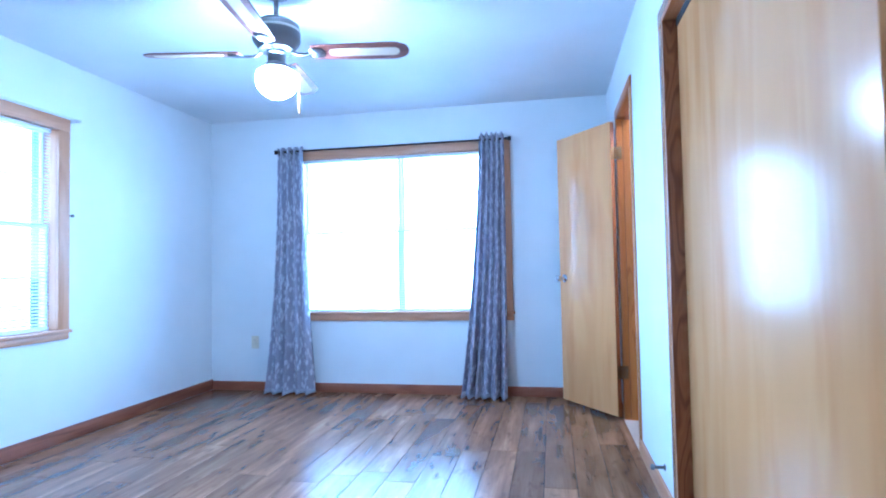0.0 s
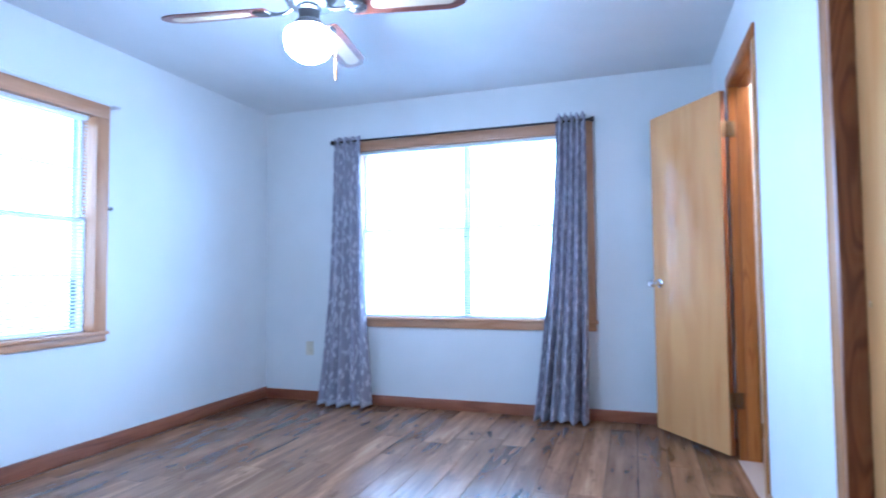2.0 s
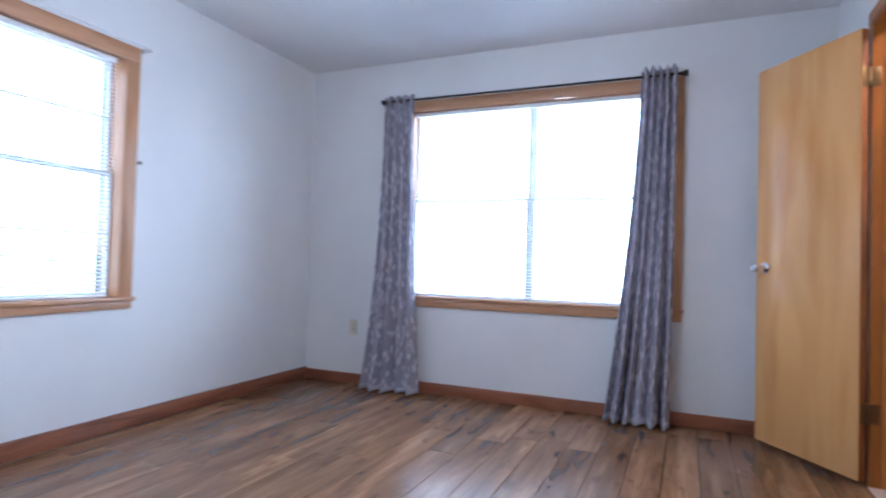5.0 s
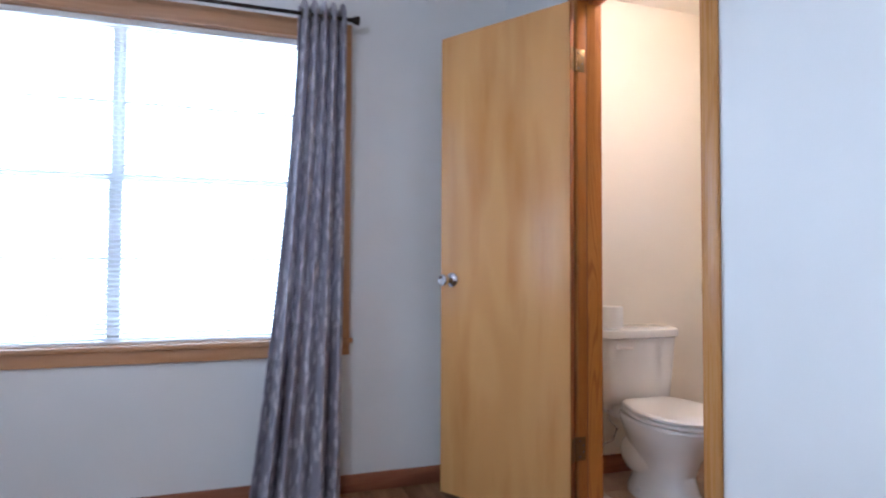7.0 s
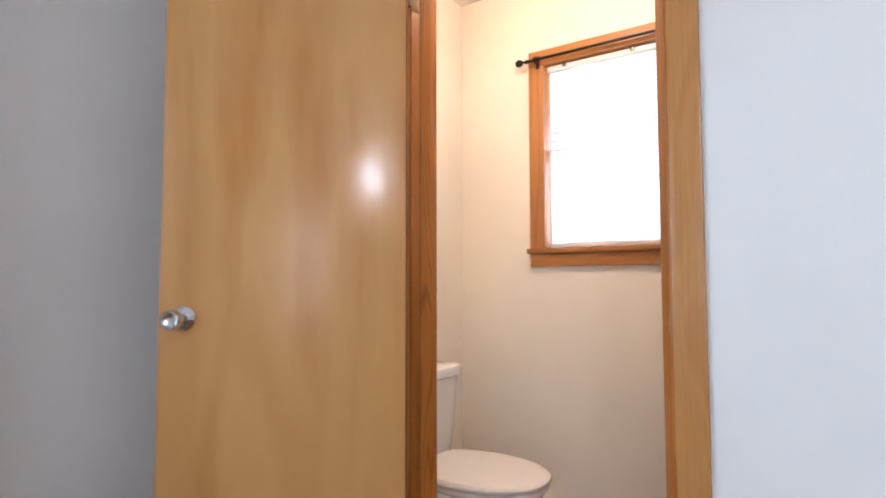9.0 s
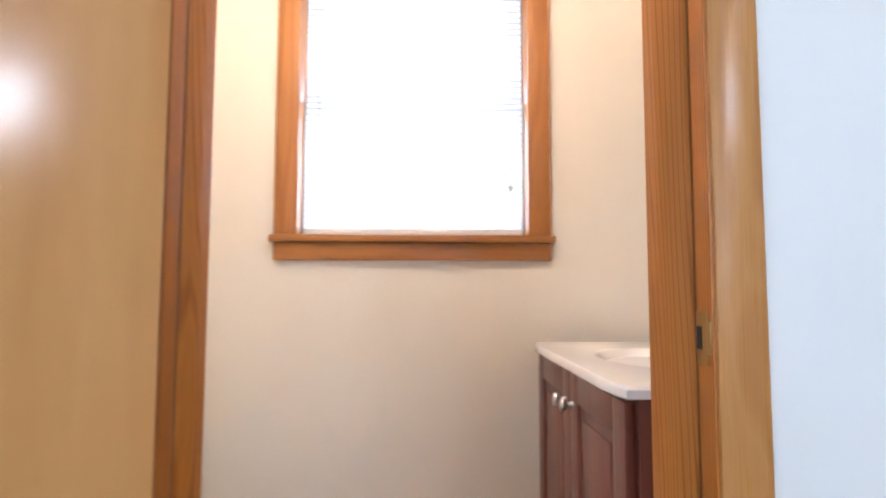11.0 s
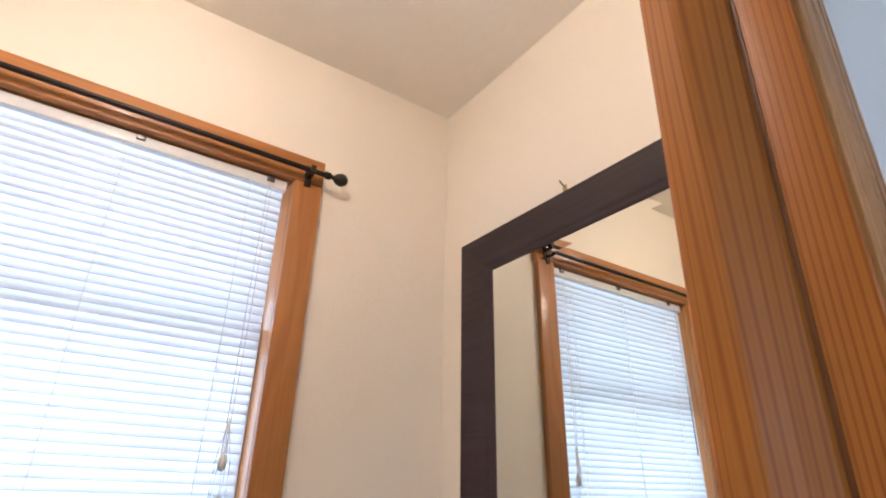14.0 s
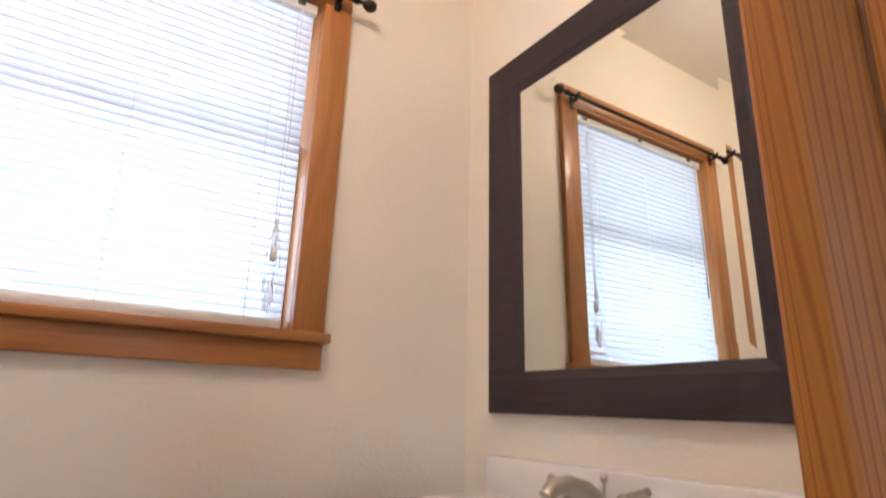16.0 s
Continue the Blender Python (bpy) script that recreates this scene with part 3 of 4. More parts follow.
# ---- curtains and rods ----
def curtain(x, y, rz, top, bottom, z0, z1, folds, lean, label, ears=0.03, amp=0.028, grommets=0, drop=0.03, puddle=0.0):
    """A hanging panel from (start, end) at the rod to (start, end) at the floor."""
    c = thing("window_curtain", x, y, z0, rz, label, "curtain", "grey curtain panels")
    bm = bmesh.new()
    nu, nv = folds * 12, 44
    uvl = bm.loops.layers.uv.new("UVMap")
    rows, h = [], z1 - z0
    rng = random.Random(folds * 7 + int(top[0] * 100))
    ph = [rng.uniform(0, 6.28) for _ in range(8)]
    for j in range(nv + 1):
        v = j / nv
        k = (1 - v)
        flare = k ** lean
        a, b = top[0] + (bottom[0] - top[0]) * flare, top[1] + (bottom[1] - top[1]) * flare
        spill = puddle * k ** 16
        a -= spill
        row = []
        for i in range(nu + 1):
            u = i / nu
            uu = u + 0.012 * math.sin(u * 9 + 3 * k + ph[0]) * (0.3 + k)
            am = amp * (1 + 0.55 * k * math.sin(u * 11 + ph[1])) * (1 + 0.6 * k ** 3)
            dy = am * math.sin(2 * math.pi * folds * uu + 0.7 * k * math.sin(ph[2] + 4 * u))
            dy += 0.012 * k * math.sin(5 * u + ph[3]) - 0.035 * k ** 5 - spill * (0.35 + 0.5 * math.sin(7 * u + ph[6]))
            zz = z0 + h * v
            if j == nv:
                zz += ears * (0.5 + 0.5 * math.cos(2 * math.pi * folds * uu * 1.0 + ph[4])) - ears * 0.4
            if j == 0:
                zz += 0.012 * abs(math.sin(u * 14 + ph[5])) + 0.003
            row.append((bm.verts.new((a + (b - a) * u, dy, zz - z0)), (u, v)))
        rows.append(row)
    for j in range(nv):
        for i in range(nu):
            q = (rows[j][i], rows[j][i + 1], rows[j + 1][i + 1], rows[j + 1][i])
            f = bm.faces.new([p[0] for p in q])
            for lp, p in zip(f.loops, q):
                lp[uvl].uv = (p[1][0] * 0.9, p[1][1] * h)
    rows_co = [[tuple(q[0].co) for q in rows[j]] for j in (0, 1)]
    p = part("cloth", bm, CLOTH, c)
    p.data.shade_smooth()
    s = p.modifiers.new("thickness", "SOLIDIFY")
    s.thickness, s.offset = 0.003, 0
    if grommets:
        for k in range(grommets):
            u = (k + 0.5) / grommets
            bm = bmesh.new()
            lathe(bm, [(0.0125, -0.004), (0.021, -0.004), (0.022, 0.0), (0.021, 0.004), (0.0125, 0.004), (0.0115, 0.0), (0.0125, -0.004)], (top[0] + (top[1] - top[0]) * u, 0.0, h - drop), "x", 18)
            part("grommet", bm, PEWTER, c)
    bm = bmesh.new()
    for j in (0, 1):
        row = []
        for i in range(nu + 1):
            q = rows_co[j][i]
            row.append(bm.verts.new((q[0], q[1] - 0.0045, q[2])))
        if j:
            for i in range(nu):
                f = bm.faces.new((low[i], low[i + 1], row[i + 1], row[i]))
        low = row
    hem = part("hem", bm, HEM, c)
    s = hem.modifiers.new("thickness", "SOLIDIFY")
    s.thickness, s.offset = 0.002, 0
    return c


ROD_Y, ROD_Z = 3.855, 2.10
curtain(0, ROD_Y, 0, (-2.155, -1.915), (-2.262, -1.832), FZ + 0.003, ROD_Z + 0.022, 4, 2.0, "grey leaf-patterned curtain drawn aside, reaching the floor", grommets=6)
curtain(0, ROD_Y, 0, (-0.362, -0.158), (-0.548, -0.172), FZ + 0.003, ROD_Z + 0.045, 5, 1.5, "grey leaf-patterned curtain bunched at the end of the rod", grommets=7, drop=0.045)
curtain(W + 0.085, 0, 90, (1.335, 1.497), (1.235, 1.58), FZ + 0.003, 2.10, 4, 1.9, "grey leaf-patterned curtain bunched and spreading on the floor", 0.055, 0.038, puddle=0.11)


def rod(x, y, z, rz, u0, u1, back, mat, radius, finial, label, brackets):
    """A rod with its brackets, standing off the wall by back."""
    r = thing("curtain_rod", x, y, z, rz, label, "curtain rod")
    bm = bmesh.new()
    cyl(bm, (u0, 0, 0), (u1, 0, 0), radius, seg=16)
    part("pole", bm, mat, r)
    for u, s in ((u0, -1), (u1, 1)):
        bm = bmesh.new()
        if finial == "ball":
            lathe(bm, [(0.009, 0), (0.009, 0.012), (0.0055, 0.016), (0.0055, 0.022), (0.010, 0.026), (0.0155, 0.036), (0.0165, 0.042), (0.0155, 0.048), (0.010, 0.056), (0.003, 0.059)], (0, 0, 0), "x", 16)
            for v in bm.verts:
                v.co.x = u + s * v.co.x
        elif finial == "cap":
            lathe(bm, [(0.010, 0), (0.010, 0.015), (0.014, 0.02), (0.020, 0.04), (0.020, 0.046), (0.012, 0.05)], (0, 0, 0), "x", 16)
            for v in bm.verts:
                v.co.x = u + s * v.co.x
        else:
            box(bm, u - 0.004, u + 0.004, 0.0, back, -0.012, 0.012, 0.002)
        part("finial" if finial else "return", bm, mat, r)
    for u in brackets:
        bm = bmesh.new()
        box(bm, u - 0.008, u + 0.008, back - 0.004, back, -0.035, 0.022, 0.001)
        box(bm, u - 0.006, u + 0.006, -0.004, back, -0.014, -0.007, 0.001)
        box(bm, u - 0.006, u + 0.006, -0.014, -0.009, -0.014, 0.008, 0.001)
        part("bracket", bm, mat, r)
    return r


rod(0, ROD_Y, ROD_Z, 0, -2.13, -0.148, N - ROD_Y, BRONZE, 0.008, "cap", "thin black metal curtain rod with flared end caps", (-2.07, -0.175))
rod(W + 0.085, 0, 2.055, 90, 1.30, 2.41, 0.085, WHITE_METAL, 0.006, "", "thin white metal curtain rod over the window", ())
rod(BX1 - 0.045, 0, 2.008, -90, -3.462, -2.62, 0.024, BRONZE, 0.0065, "ball", "slim dark bronze curtain rod with ball finials", (-3.425, -2.655))

# tieback pins on the sides of the tall window
for yy in (1.366, 2.388):
    bm = bmesh.new()
    lathe(bm, [(0.004, 0), (0.004, 0.018), (0.011, 0.021), (0.011, 0.028), (0.006, 0.032)], (W + 0.02, yy, 1.43), "x", 14)
    tagged(part("tieback_knob", bm, PEWTER), "small dark metal tieback knob on the window casing", "knob", "tieback knobs")

# ---- doorway to the bathroom ----
# Colour for the shade in the gap between stop and jamb.
GROOVE_SHADE = paint("painted_groove_shade", (0.20, 0.07, 0.018), 60, 0.2, 0.5)
dw = thing("door_frame", 0, 0, 0, 0, "orange-brown varnished fir door frame with moulded stops", "door frame", kind="structure")
CAS = 0.063
for y0, y1 in ((DY0 - 0.004 - CAS, DY0 - 0.004), (DY1 + 0.004, DY1 + 0.004 + CAS)):
    bm = bmesh.new()
    box(bm, E - 0.010, E, y0, y1, FZ, DTOP + 0.008, 0.004)
    part("side_casing", bm, CASING_Z, dw)
bm = bmesh.new()
box(bm, E - 0.011, E, DY0 - 0.004 - CAS, DY1 + 0.004 + CAS, DTOP + 0.008, DTOP + 0.008 + CAS, 0.004)
part("head_casing", bm, JAMB_Y, dw)
JX0, JX1 = E - 0.006, BX0 + 0.002
for y0, y1 in ((DY0 - 0.018, DY0), (DY1, DY1 + 0.018)):
    bm = bmesh.new()
    box(bm, JX0, JX1, y0, y1, FZ, DTOP, 0.0015)
    part("side_jamb", bm, RIFT_Z, dw)
bm = bmesh.new()
box(bm, JX0, JX1, DY0 - 0.018, DY1 + 0.018, DTOP, DTOP + 0.018, 0.0015)
part("head_jamb", bm, JAMB_Y, dw)


def stop_profile(sign, face):
    """Plan of a moulded stop: flat with an eased, sloping front."""
    depth = 1.0 if sign > 0 else 0.36
    rows = [(0.709, 0.0), (0.7105, 0.006), (0.724, 0.0190), (0.738, 0.0305), (0.742, 0.0325), (0.764, 0.0378), (0.767, 0.0365), (0.768, 0.0)]
    return [(x, face + sign * d * depth) for x, d in rows]


for sign, face in ((1, DY0), (-1, DY1)):
    bm = bmesh.new()
    pts = stop_profile(sign, face)
    loft(bm, [[(x, y, z) for x, y in pts] for z in (FZ + 0.001, DTOP - 0.012)])
    part("door_stop_strip", bm, STOP_Z, dw, smooth=False)
bm = bmesh.new()
box(bm, 0.720, 0.766, DY0, DY1, DTOP - 0.012, DTOP - 0.0005, 0.003)
part("door_stop_strip", bm, JAMB_Y, dw)
for y0, y1 in ((DY0 - 0.012 - CAS, DY0 - 0.012), (DY1 + 0.012, DY1 + 0.012 + CAS)):
    bm = bmesh.new()
    box(bm, BX0, BX0 + 0.016, y0, y1, FZ, DTOP + 0.01, 0.004)
    part("side_casing", bm, CASING_Z, dw)
bm = bmesh.new()
box(bm, BX0, BX0 + 0.017, DY0 - 0.012 - CAS, DY1 + 0.012 + CAS, DTOP + 0.01, DTOP + 0.01 + CAS, 0.004)
part("head_casing", bm, JAMB_Y, dw)
# Thin dark strips paint the shaded gap along each stop.
for sign, face in ((1, DY0), (-1, DY1)):
    bm = bmesh.new()
    a, b = sorted((face + sign * 0.0002, face + sign * 0.0012))
    box(bm, 0.7055, 0.7090, a, b, FZ + 0.001, DTOP - 0.013)
    part("stop_groove", bm, GROOVE_SHADE, dw)
bm = bmesh.new()
box(bm, 0.678, 0.7050, DY0, DY0 + 0.0016, 0.924, 0.988, 0.0005)
strike = part("strike_plate", bm, BRASS, dw, "worn brass strike plate")
bm = bmesh.new()
box(bm, 0.690, 0.703, DY0 + 0.0012, DY0 + 0.0022, 0.942, 0.970)
part("latch_hole", bm, BLACK, strike)
bm = bmesh.new()
box(bm, 0.669, 0.680, DY0 + 0.0002, DY0 + 0.0022, 0.938, 0.976, 0.0006)
part("lip", bm, BRASS, strike)
bm = bmesh.new()
lathe(bm, [(0.0028, 0), (0.0028, 0.0012), (0.001, 0.0016)], (0.731, DY0 + 0.0175, 1.354), "y", 10)
part("nail_head", bm, BRASS, dw)
bm = bmesh.new()
box(bm, E - 0.012, BX0 + 0.002, DY0, DY1, FZ, FZ + 0.007, 0.002)
tagged(part("threshold", bm, GROUT), "low pale threshold between wood floor and tile", "threshold", kind="structure")

# the door itself: local x runs from the hinge edge to the latch edge, local -y faces the room
HX, HY, LX, LY = 0.619, 3.280, 0.266, 3.790
dlen = math.hypot(LX - HX, LY - HY)
dang = math.degrees(math.atan2(LY - HY, LX - HX))
door = thing("door_1", HX, HY, 0, dang, "open blond birch veneer door with a chrome knob", "door", kind="structure")
DT = -0.035
bm = bmesh.new()
box(bm, 0.0, dlen, DT, 0.0, 0.012, 2.04, 0.002)
part("slab", bm, MAPLE, door)
bm = bmesh.new()
box(bm, -0.003, -0.0002, DT + 0.002, -0.002, 0.013, 2.039, 0.0008)
part("hinge_edge", bm, BROWN_EDGE, door, "dark red-brown stained edge")
bm = bmesh.new()
box(bm, dlen + 0.0002, dlen + 0.003, DT + 0.002, -0.002, 0.013, 2.039, 0.0008)
part("latch_edge", bm, MAPLE, door)
for side in (1, -1):
    y0 = 0.0 if side == 1 else DT
    bm = bmesh.new()
    lathe(bm, [(0.031, 0), (0.031, 0.005), (0.025, 0.011), (0.0145, 0.015), (0.0125, 0.034), (0.0150, 0.041), (0.0225, 0.050), (0.0255, 0.062), (0.0245, 0.072), (0.019, 0.078), (0.013, 0.0755), (0.003, 0.0745)], (0, 0, 0), "y", 28)
    for v in bm.verts:
        v.co = Vector((dlen - 0.062 + v.co.x, y0 + side * v.co.y, 0.95 + v.co.z))
    part("door_knob", bm, CHROME, door, "polished chrome knob")
bm = bmesh.new()
box(bm, dlen + 0.003, dlen + 0.0045, DT + 0.006, -0.006, 0.92, 0.98, 0.0005)
part("latch_plate", bm, BRASS, door)


for z in (0.31, 1.82):
    bm = bmesh.new()
    for k in range(5):
        cyl(bm, (-0.006, DT - 0.004, z - 0.044 + k * 0.018), (-0.006, DT - 0.004, z - 0.0275 + k * 0.018), 0.0065, seg=14)
    box(bm, -0.0045, -0.0031, DT + 0.001, -0.004, z - 0.045, z + 0.045, 0.0005)
    part("hinge", bm, HINGE, door, "aged brass butt hinge")
    bm = bmesh.new()
    box(bm, 0.662, 0.698, DY1 - 0.0018, DY1 - 0.0001, z - 0.045, z + 0.045, 0.0005)
    pl = part("hinge_plate", bm, HINGE, dw, "aged brass hinge plate")
    for dx, dz in ((0.672, 0.03), (0.688, 0.012), (0.688, -0.012), (0.672, -0.03)):
        bm = bmesh.new()
        lathe(bm, [(0.0035, 0), (0.0035, -0.0008), (0.0015, -0.0012)], (dx, DY1 - 0.0018, z + dz), "y", 10)
        part("screw", bm, PEWTER, pl)

# ---- closet ----
cf = thing("closet_frame", 0, 0, 0, 0, "brown varnished wooden frame of the sliding-door closet", "door frame", kind="structure")
for y0, y1 in ((CY1 + 0.006, CY1 + 0.115), (CY0 - 0.115, CY0 - 0.006)):
    bm = bmesh.new()
    box(bm, E - 0.028, E, y0, y1, FZ, CTOP + 0.006, 0.003)
    part("side_casing", bm, GLOSS_Z, cf)
bm = bmesh.new()
box(bm, E - 0.029, E, CY0 - 0.115, CY1 + 0.115, CTOP + 0.006, CTOP + 0.075, 0.003)
part("head_casing", bm, GLOSS_Y, cf)
for y0, y1 in ((CY1, CY1 + 0.019), (CY0 - 0.019, CY0)):
    bm = bmesh.new()
    box(bm, E - 0.034, BX0 - 0.004, y0, y1, FZ, CTOP, 0.0015)
    part("side_jamb", bm, CLOSET_Z, cf)
bm = bmesh.new()
box(bm, E - 0.034, BX0 - 0.004, CY0 - 0.019, CY1 + 0.019, CTOP, CTOP + 0.019, 0.0015)
part("head_jamb", bm, TRIM_Y, cf)
bm = bmesh.new()
box(bm, 0.690, 0.762, CY0 + 0.001, CY1 - 0.001, CTOP - 0.03, CTOP - 0.0005, 0.001)
part("track", bm, BLACK, cf, "dark metal sliding track")
for name_y0, name_y1, x0 in ((0.20, 1.506, 0.693), (-0.945, 0.31, 0.731)):
    cd = thing("closet_door", x0, name_y0, FZ + 0.005, 0, "flat blond birch veneer sliding closet door, glossy varnish", "closet door", "sliding closet doors")
    bm = bmesh.new()
    box(bm, 0, 0.033, 0, name_y1 - name_y0, 0, CTOP - FZ - 0.015, 0.002)
    part("slab", bm, MAPLE, cd)
    bm = bmesh.new()
    lathe(bm, [(0.0075, 0.0), (0.0075, -0.0015), (0.0055, -0.003), (0.002, -0.0015)], (0, name_y1 - name_y0 - 0.03, 0.946), "x", 14)
    part("edge_pull", bm, BRASS, cd)

# door stop beside the closet
ds = thing("door_stop", E, 1.94, 0.135, 0, "short grey rubber-tipped door stop on the white wall", "door stop")
bm = bmesh.new()
lathe(bm, [(0.015, 0), (0.015, -0.004), (0.007, -0.007), (0.007, -0.045)], (0, 0, 0), "x", 16)
part("stem", bm, PEWTER, ds)
bm = bmesh.new()
lathe(bm, [(0.010, -0.045), (0.013, -0.048), (0.013, -0.06), (0.010, -0.063)], (0, 0, 0), "x", 16)
part("rubber_tip", bm, RUBBER, ds)


# ---- outlets ----
def outlet(x, y, z, rz):
    o = thing("wall_outlet", x, y, z, rz, "almond plastic duplex outlet on the white wall", "outlet", "wall outlets")
    bm = bmesh.new()
    box(bm, -0.035, 0.035, -0.006, 0.0, -0.057, 0.057, 0.003)
    part("plate", bm, PLASTIC, o)
    for dz in (-0.02, 0.02):
        bm = bmesh.new()
        box(bm, -0.017, 0.017, -0.0085, -0.006, dz - 0.014, dz + 0.014, 0.002)
        s = part("socket", bm, PLASTIC, o)
        for dx in (-0.006, 0.006):
            bm = bmesh.new()
            box(bm, dx - 0.001, dx + 0.001, -0.0092, -0.0086, dz - 0.005, dz + 0.005)
            part("slot", bm, BLACK, s, smooth=False)
    bm = bmesh.new()
    lathe(bm, [(0.003, -0.006), (0.003, -0.0072), (0.001, -0.0076)], (0, 0, 0), "y", 10)
    part("screw", bm, PEWTER, o)


outlet(-2.45, N, 0.413, 0)
outlet(W, 1.285, 0.455, 90)


# ---- ceiling fan ----
FX, FY = -1.103, 1.794
fan = thing("ceiling_fan", FX, FY, HB + 0.027, 0, "pewter ceiling fan with rosewood blades and lit globe", "ceiling fan")
bm = bmesh.new()
lathe(bm, [(0.068, -0.027), (0.068, -0.038), (0.055, -0.066), (0.022, -0.080), (0.016, -0.084)], seg=36)
part("canopy", bm, PEWTER, fan)
bm = bmesh.new()
cyl(bm, (0, 0, -0.06), (0, 0, -0.19), 0.0125, seg=18)
part("downrod", bm, PEWTER, fan)
bm = bmesh.new()
lathe(bm, [(0.02, -0.165), (0.035, -0.175), (0.085, -0.192), (0.112, -0.212), (0.116, -0.235), (0.116, -0.285), (0.110, -0.300), (0.095, -0.318), (0.088, -0.335), (0.055, -0.345)], seg=48)
motor = part("motor_housing", bm, PEWTER, fan)
bm = bmesh.new()
lathe(bm, [(0.1165, -0.236), (0.1175, -0.238), (0.1175, -0.246), (0.1165, -0.248)], seg=48)
part("trim_ring", bm, NICKEL, motor)
bm = bmesh.new()
lathe(bm, [(0.05, -0.345), (0.052, -0.352), (0.044, -0.36), (0.042, -0.395), (0.055, -0.405), (0.058, -0.425), (0.05, -0.43)], seg=36)
part("light_fitter", bm, PEWTER, fan)
bm = bmesh.new()
lathe(bm, [(0.05, -0.425), (0.07, -0.432), (0.092, -0.446), (0.0985, -0.464), (0.099, -0.49), (0.093, -0.518), (0.072, -0.545), (0.045, -0.563), (0.022, -0.571), (0.006, -0.573)], seg=40)
part("globe", bm, GLOBE, fan, "glowing white glass globe")
for ang, dx in ((0.5, 0.055),):
    bm = bmesh.new()
    px, py = math.cos(ang + 0.1) * 0.058, math.sin(ang + 0.1) * 0.058
    cyl(bm, (px, py, -0.41), (px * 1.85, py * 1.85, -0.45), 0.0012, seg=6)
    cyl(bm, (px * 1.85, py * 1.85, -0.45), (px * 1.85, py * 1.85, -0.55), 0.0012, seg=6)
    ch = part("pull_chain", bm, BRASS, fan)
    bm = bmesh.new()
    lathe(bm, [(0.002, -0.545), (0.0055, -0.55), (0.0065, -0.58), (0.006, -0.632), (0.003, -0.638)], (px * 1.85, py * 1.85, 0), seg=12)
    part("pull", bm, TRIM_Z, ch, "small wooden pull")


def blade_outline(scale):
    """Plan of a fan blade with a scalloped tip."""
    half = [(0.175, 0.050), (0.20, 0.056), (0.35, 0.062), (0.50, 0.067), (0.575, 0.068), (0.60, 0.064), (0.612, 0.056), (0.625, 0.052), (0.640, 0.040), (0.650, 0.022), (0.653, 0.0)]
    pts = half + [(x, -y) for x, y in reversed(half[:-1])]
    return pts


def inset_outline():
    pts = []
    for k in range(9):
        a = -math.pi / 2 + math.pi * k / 8
        pts.append((0.575 + 0.033 * math.cos(a), 0.033 * math.sin(a)))
    for x, y in ((0.30, 0.030), (0.268, 0.020), (0.262, 0.0), (0.268, -0.020), (0.30, -0.030)):
        pts.append((x, y))
    return pts


CANE = paint("woven_cane", (0.5, 0.40, 0.28), 220, 0.5, 0.7)
for k in range(4):
    a = 10 + 90 * k
    m = pose(0, 0, -0.345, 0, 0, a) @ pose(0, 0, 0, -12, 0, 0)
    bm = bmesh.new()
    loft(bm, [[m @ Vector((x, y, z)) for x, y in blade_outline(1)] for z in (-0.004, 0.002)])
    bl = part("fan_blade", bm, BLADE, fan)
    bm = bmesh.new()
    loft(bm, [[m @ Vector((x, y, z)) for x, y in inset_outline()] for z in (-0.0058, -0.004)])
    part("cane_inset", bm, CANE, bl)
    bm = bmesh.new()
    tube(bm, [m @ Vector(p) for p in ((0.075, 0, 0.004), (0.105, 0, -0.012), (0.14, 0, -0.014), (0.175, 0, -0.008))], [0.009, 0.008, 0.008, 0.007], 10)
    for yy in (-0.024, 0.0, 0.024):
        bmesh.ops.create_uvsphere(bm, u_segments=14, v_segments=8, radius=1, matrix=m @ Matrix.LocRotScale((0.198 + 0.012 * (yy == 0), yy, -0.009), None, (0.036, 0.017, 0.007)))
    for s in (-1, 1):
        tube(bm, [m @ Vector(p) for p in ((0.165, 0, -0.009), (0.175, s * 0.022, -0.010), (0.20, s * 0.036, -0.009), (0.228, s * 0.030, -0.008), (0.235, s * 0.014, -0.008))], 0.0055, 8)
    part("blade_iron", bm, PEWTER, bl, "ornate cast scroll bracket")

# ---- bathroom ----
TX = 1.215
toilet = thing("toilet", TX, BY1, FZ + 0.001, 0, "white two-piece porcelain toilet with its lid closed", "toilet")


def oval(cx, cy, rx, front, back, z, n=40, sq=2.3, square=0):
    """A ring, longer to the front (-y) than to the back."""
    out = []
    for i in range(n):
        a = 2 * math.pi * i / n
        c, s = math.cos(a), math.sin(a)
        k = square if square and s > 0 else sq
        c2 = math.copysign(abs(c) ** (2 / k), c)
        s2 = math.copysign(abs(s) ** (2 / k), s)
        if square and s > 0:
            c2 *= 1 - 0.22 * s2
        out.append((cx + rx * c2, cy + (back if s2 > 0 else front) * s2, z))
    return out


def rounded(cx, cy, rx, ry, z, n=40, sq=6):
    return oval(cx, cy, rx, ry, ry, z, n, sq)


bm = bmesh.new()
loft(bm, [rounded(0, -0.115, 0.165, 0.075, 0.385), rounded(0, -0.115, 0.175, 0.084, 0.40), rounded(0, -0.118, 0.185, 0.092, 0.52), rounded(0, -0.12, 0.197, 0.099, 0.69)])
part("tank", bm, PORCELAIN, toilet)
bm = bmesh.new()
loft(bm, [rounded(0, -0.12, 0.199, 0.101, 0.69), rounded(0, -0.12, 0.209, 0.111, 0.697), rounded(0, -0.12, 0.212, 0.113, 0.715), rounded(0, -0.12, 0.207, 0.108, 0.73), rounded(0, -0.12, 0.18, 0.085, 0.737)])
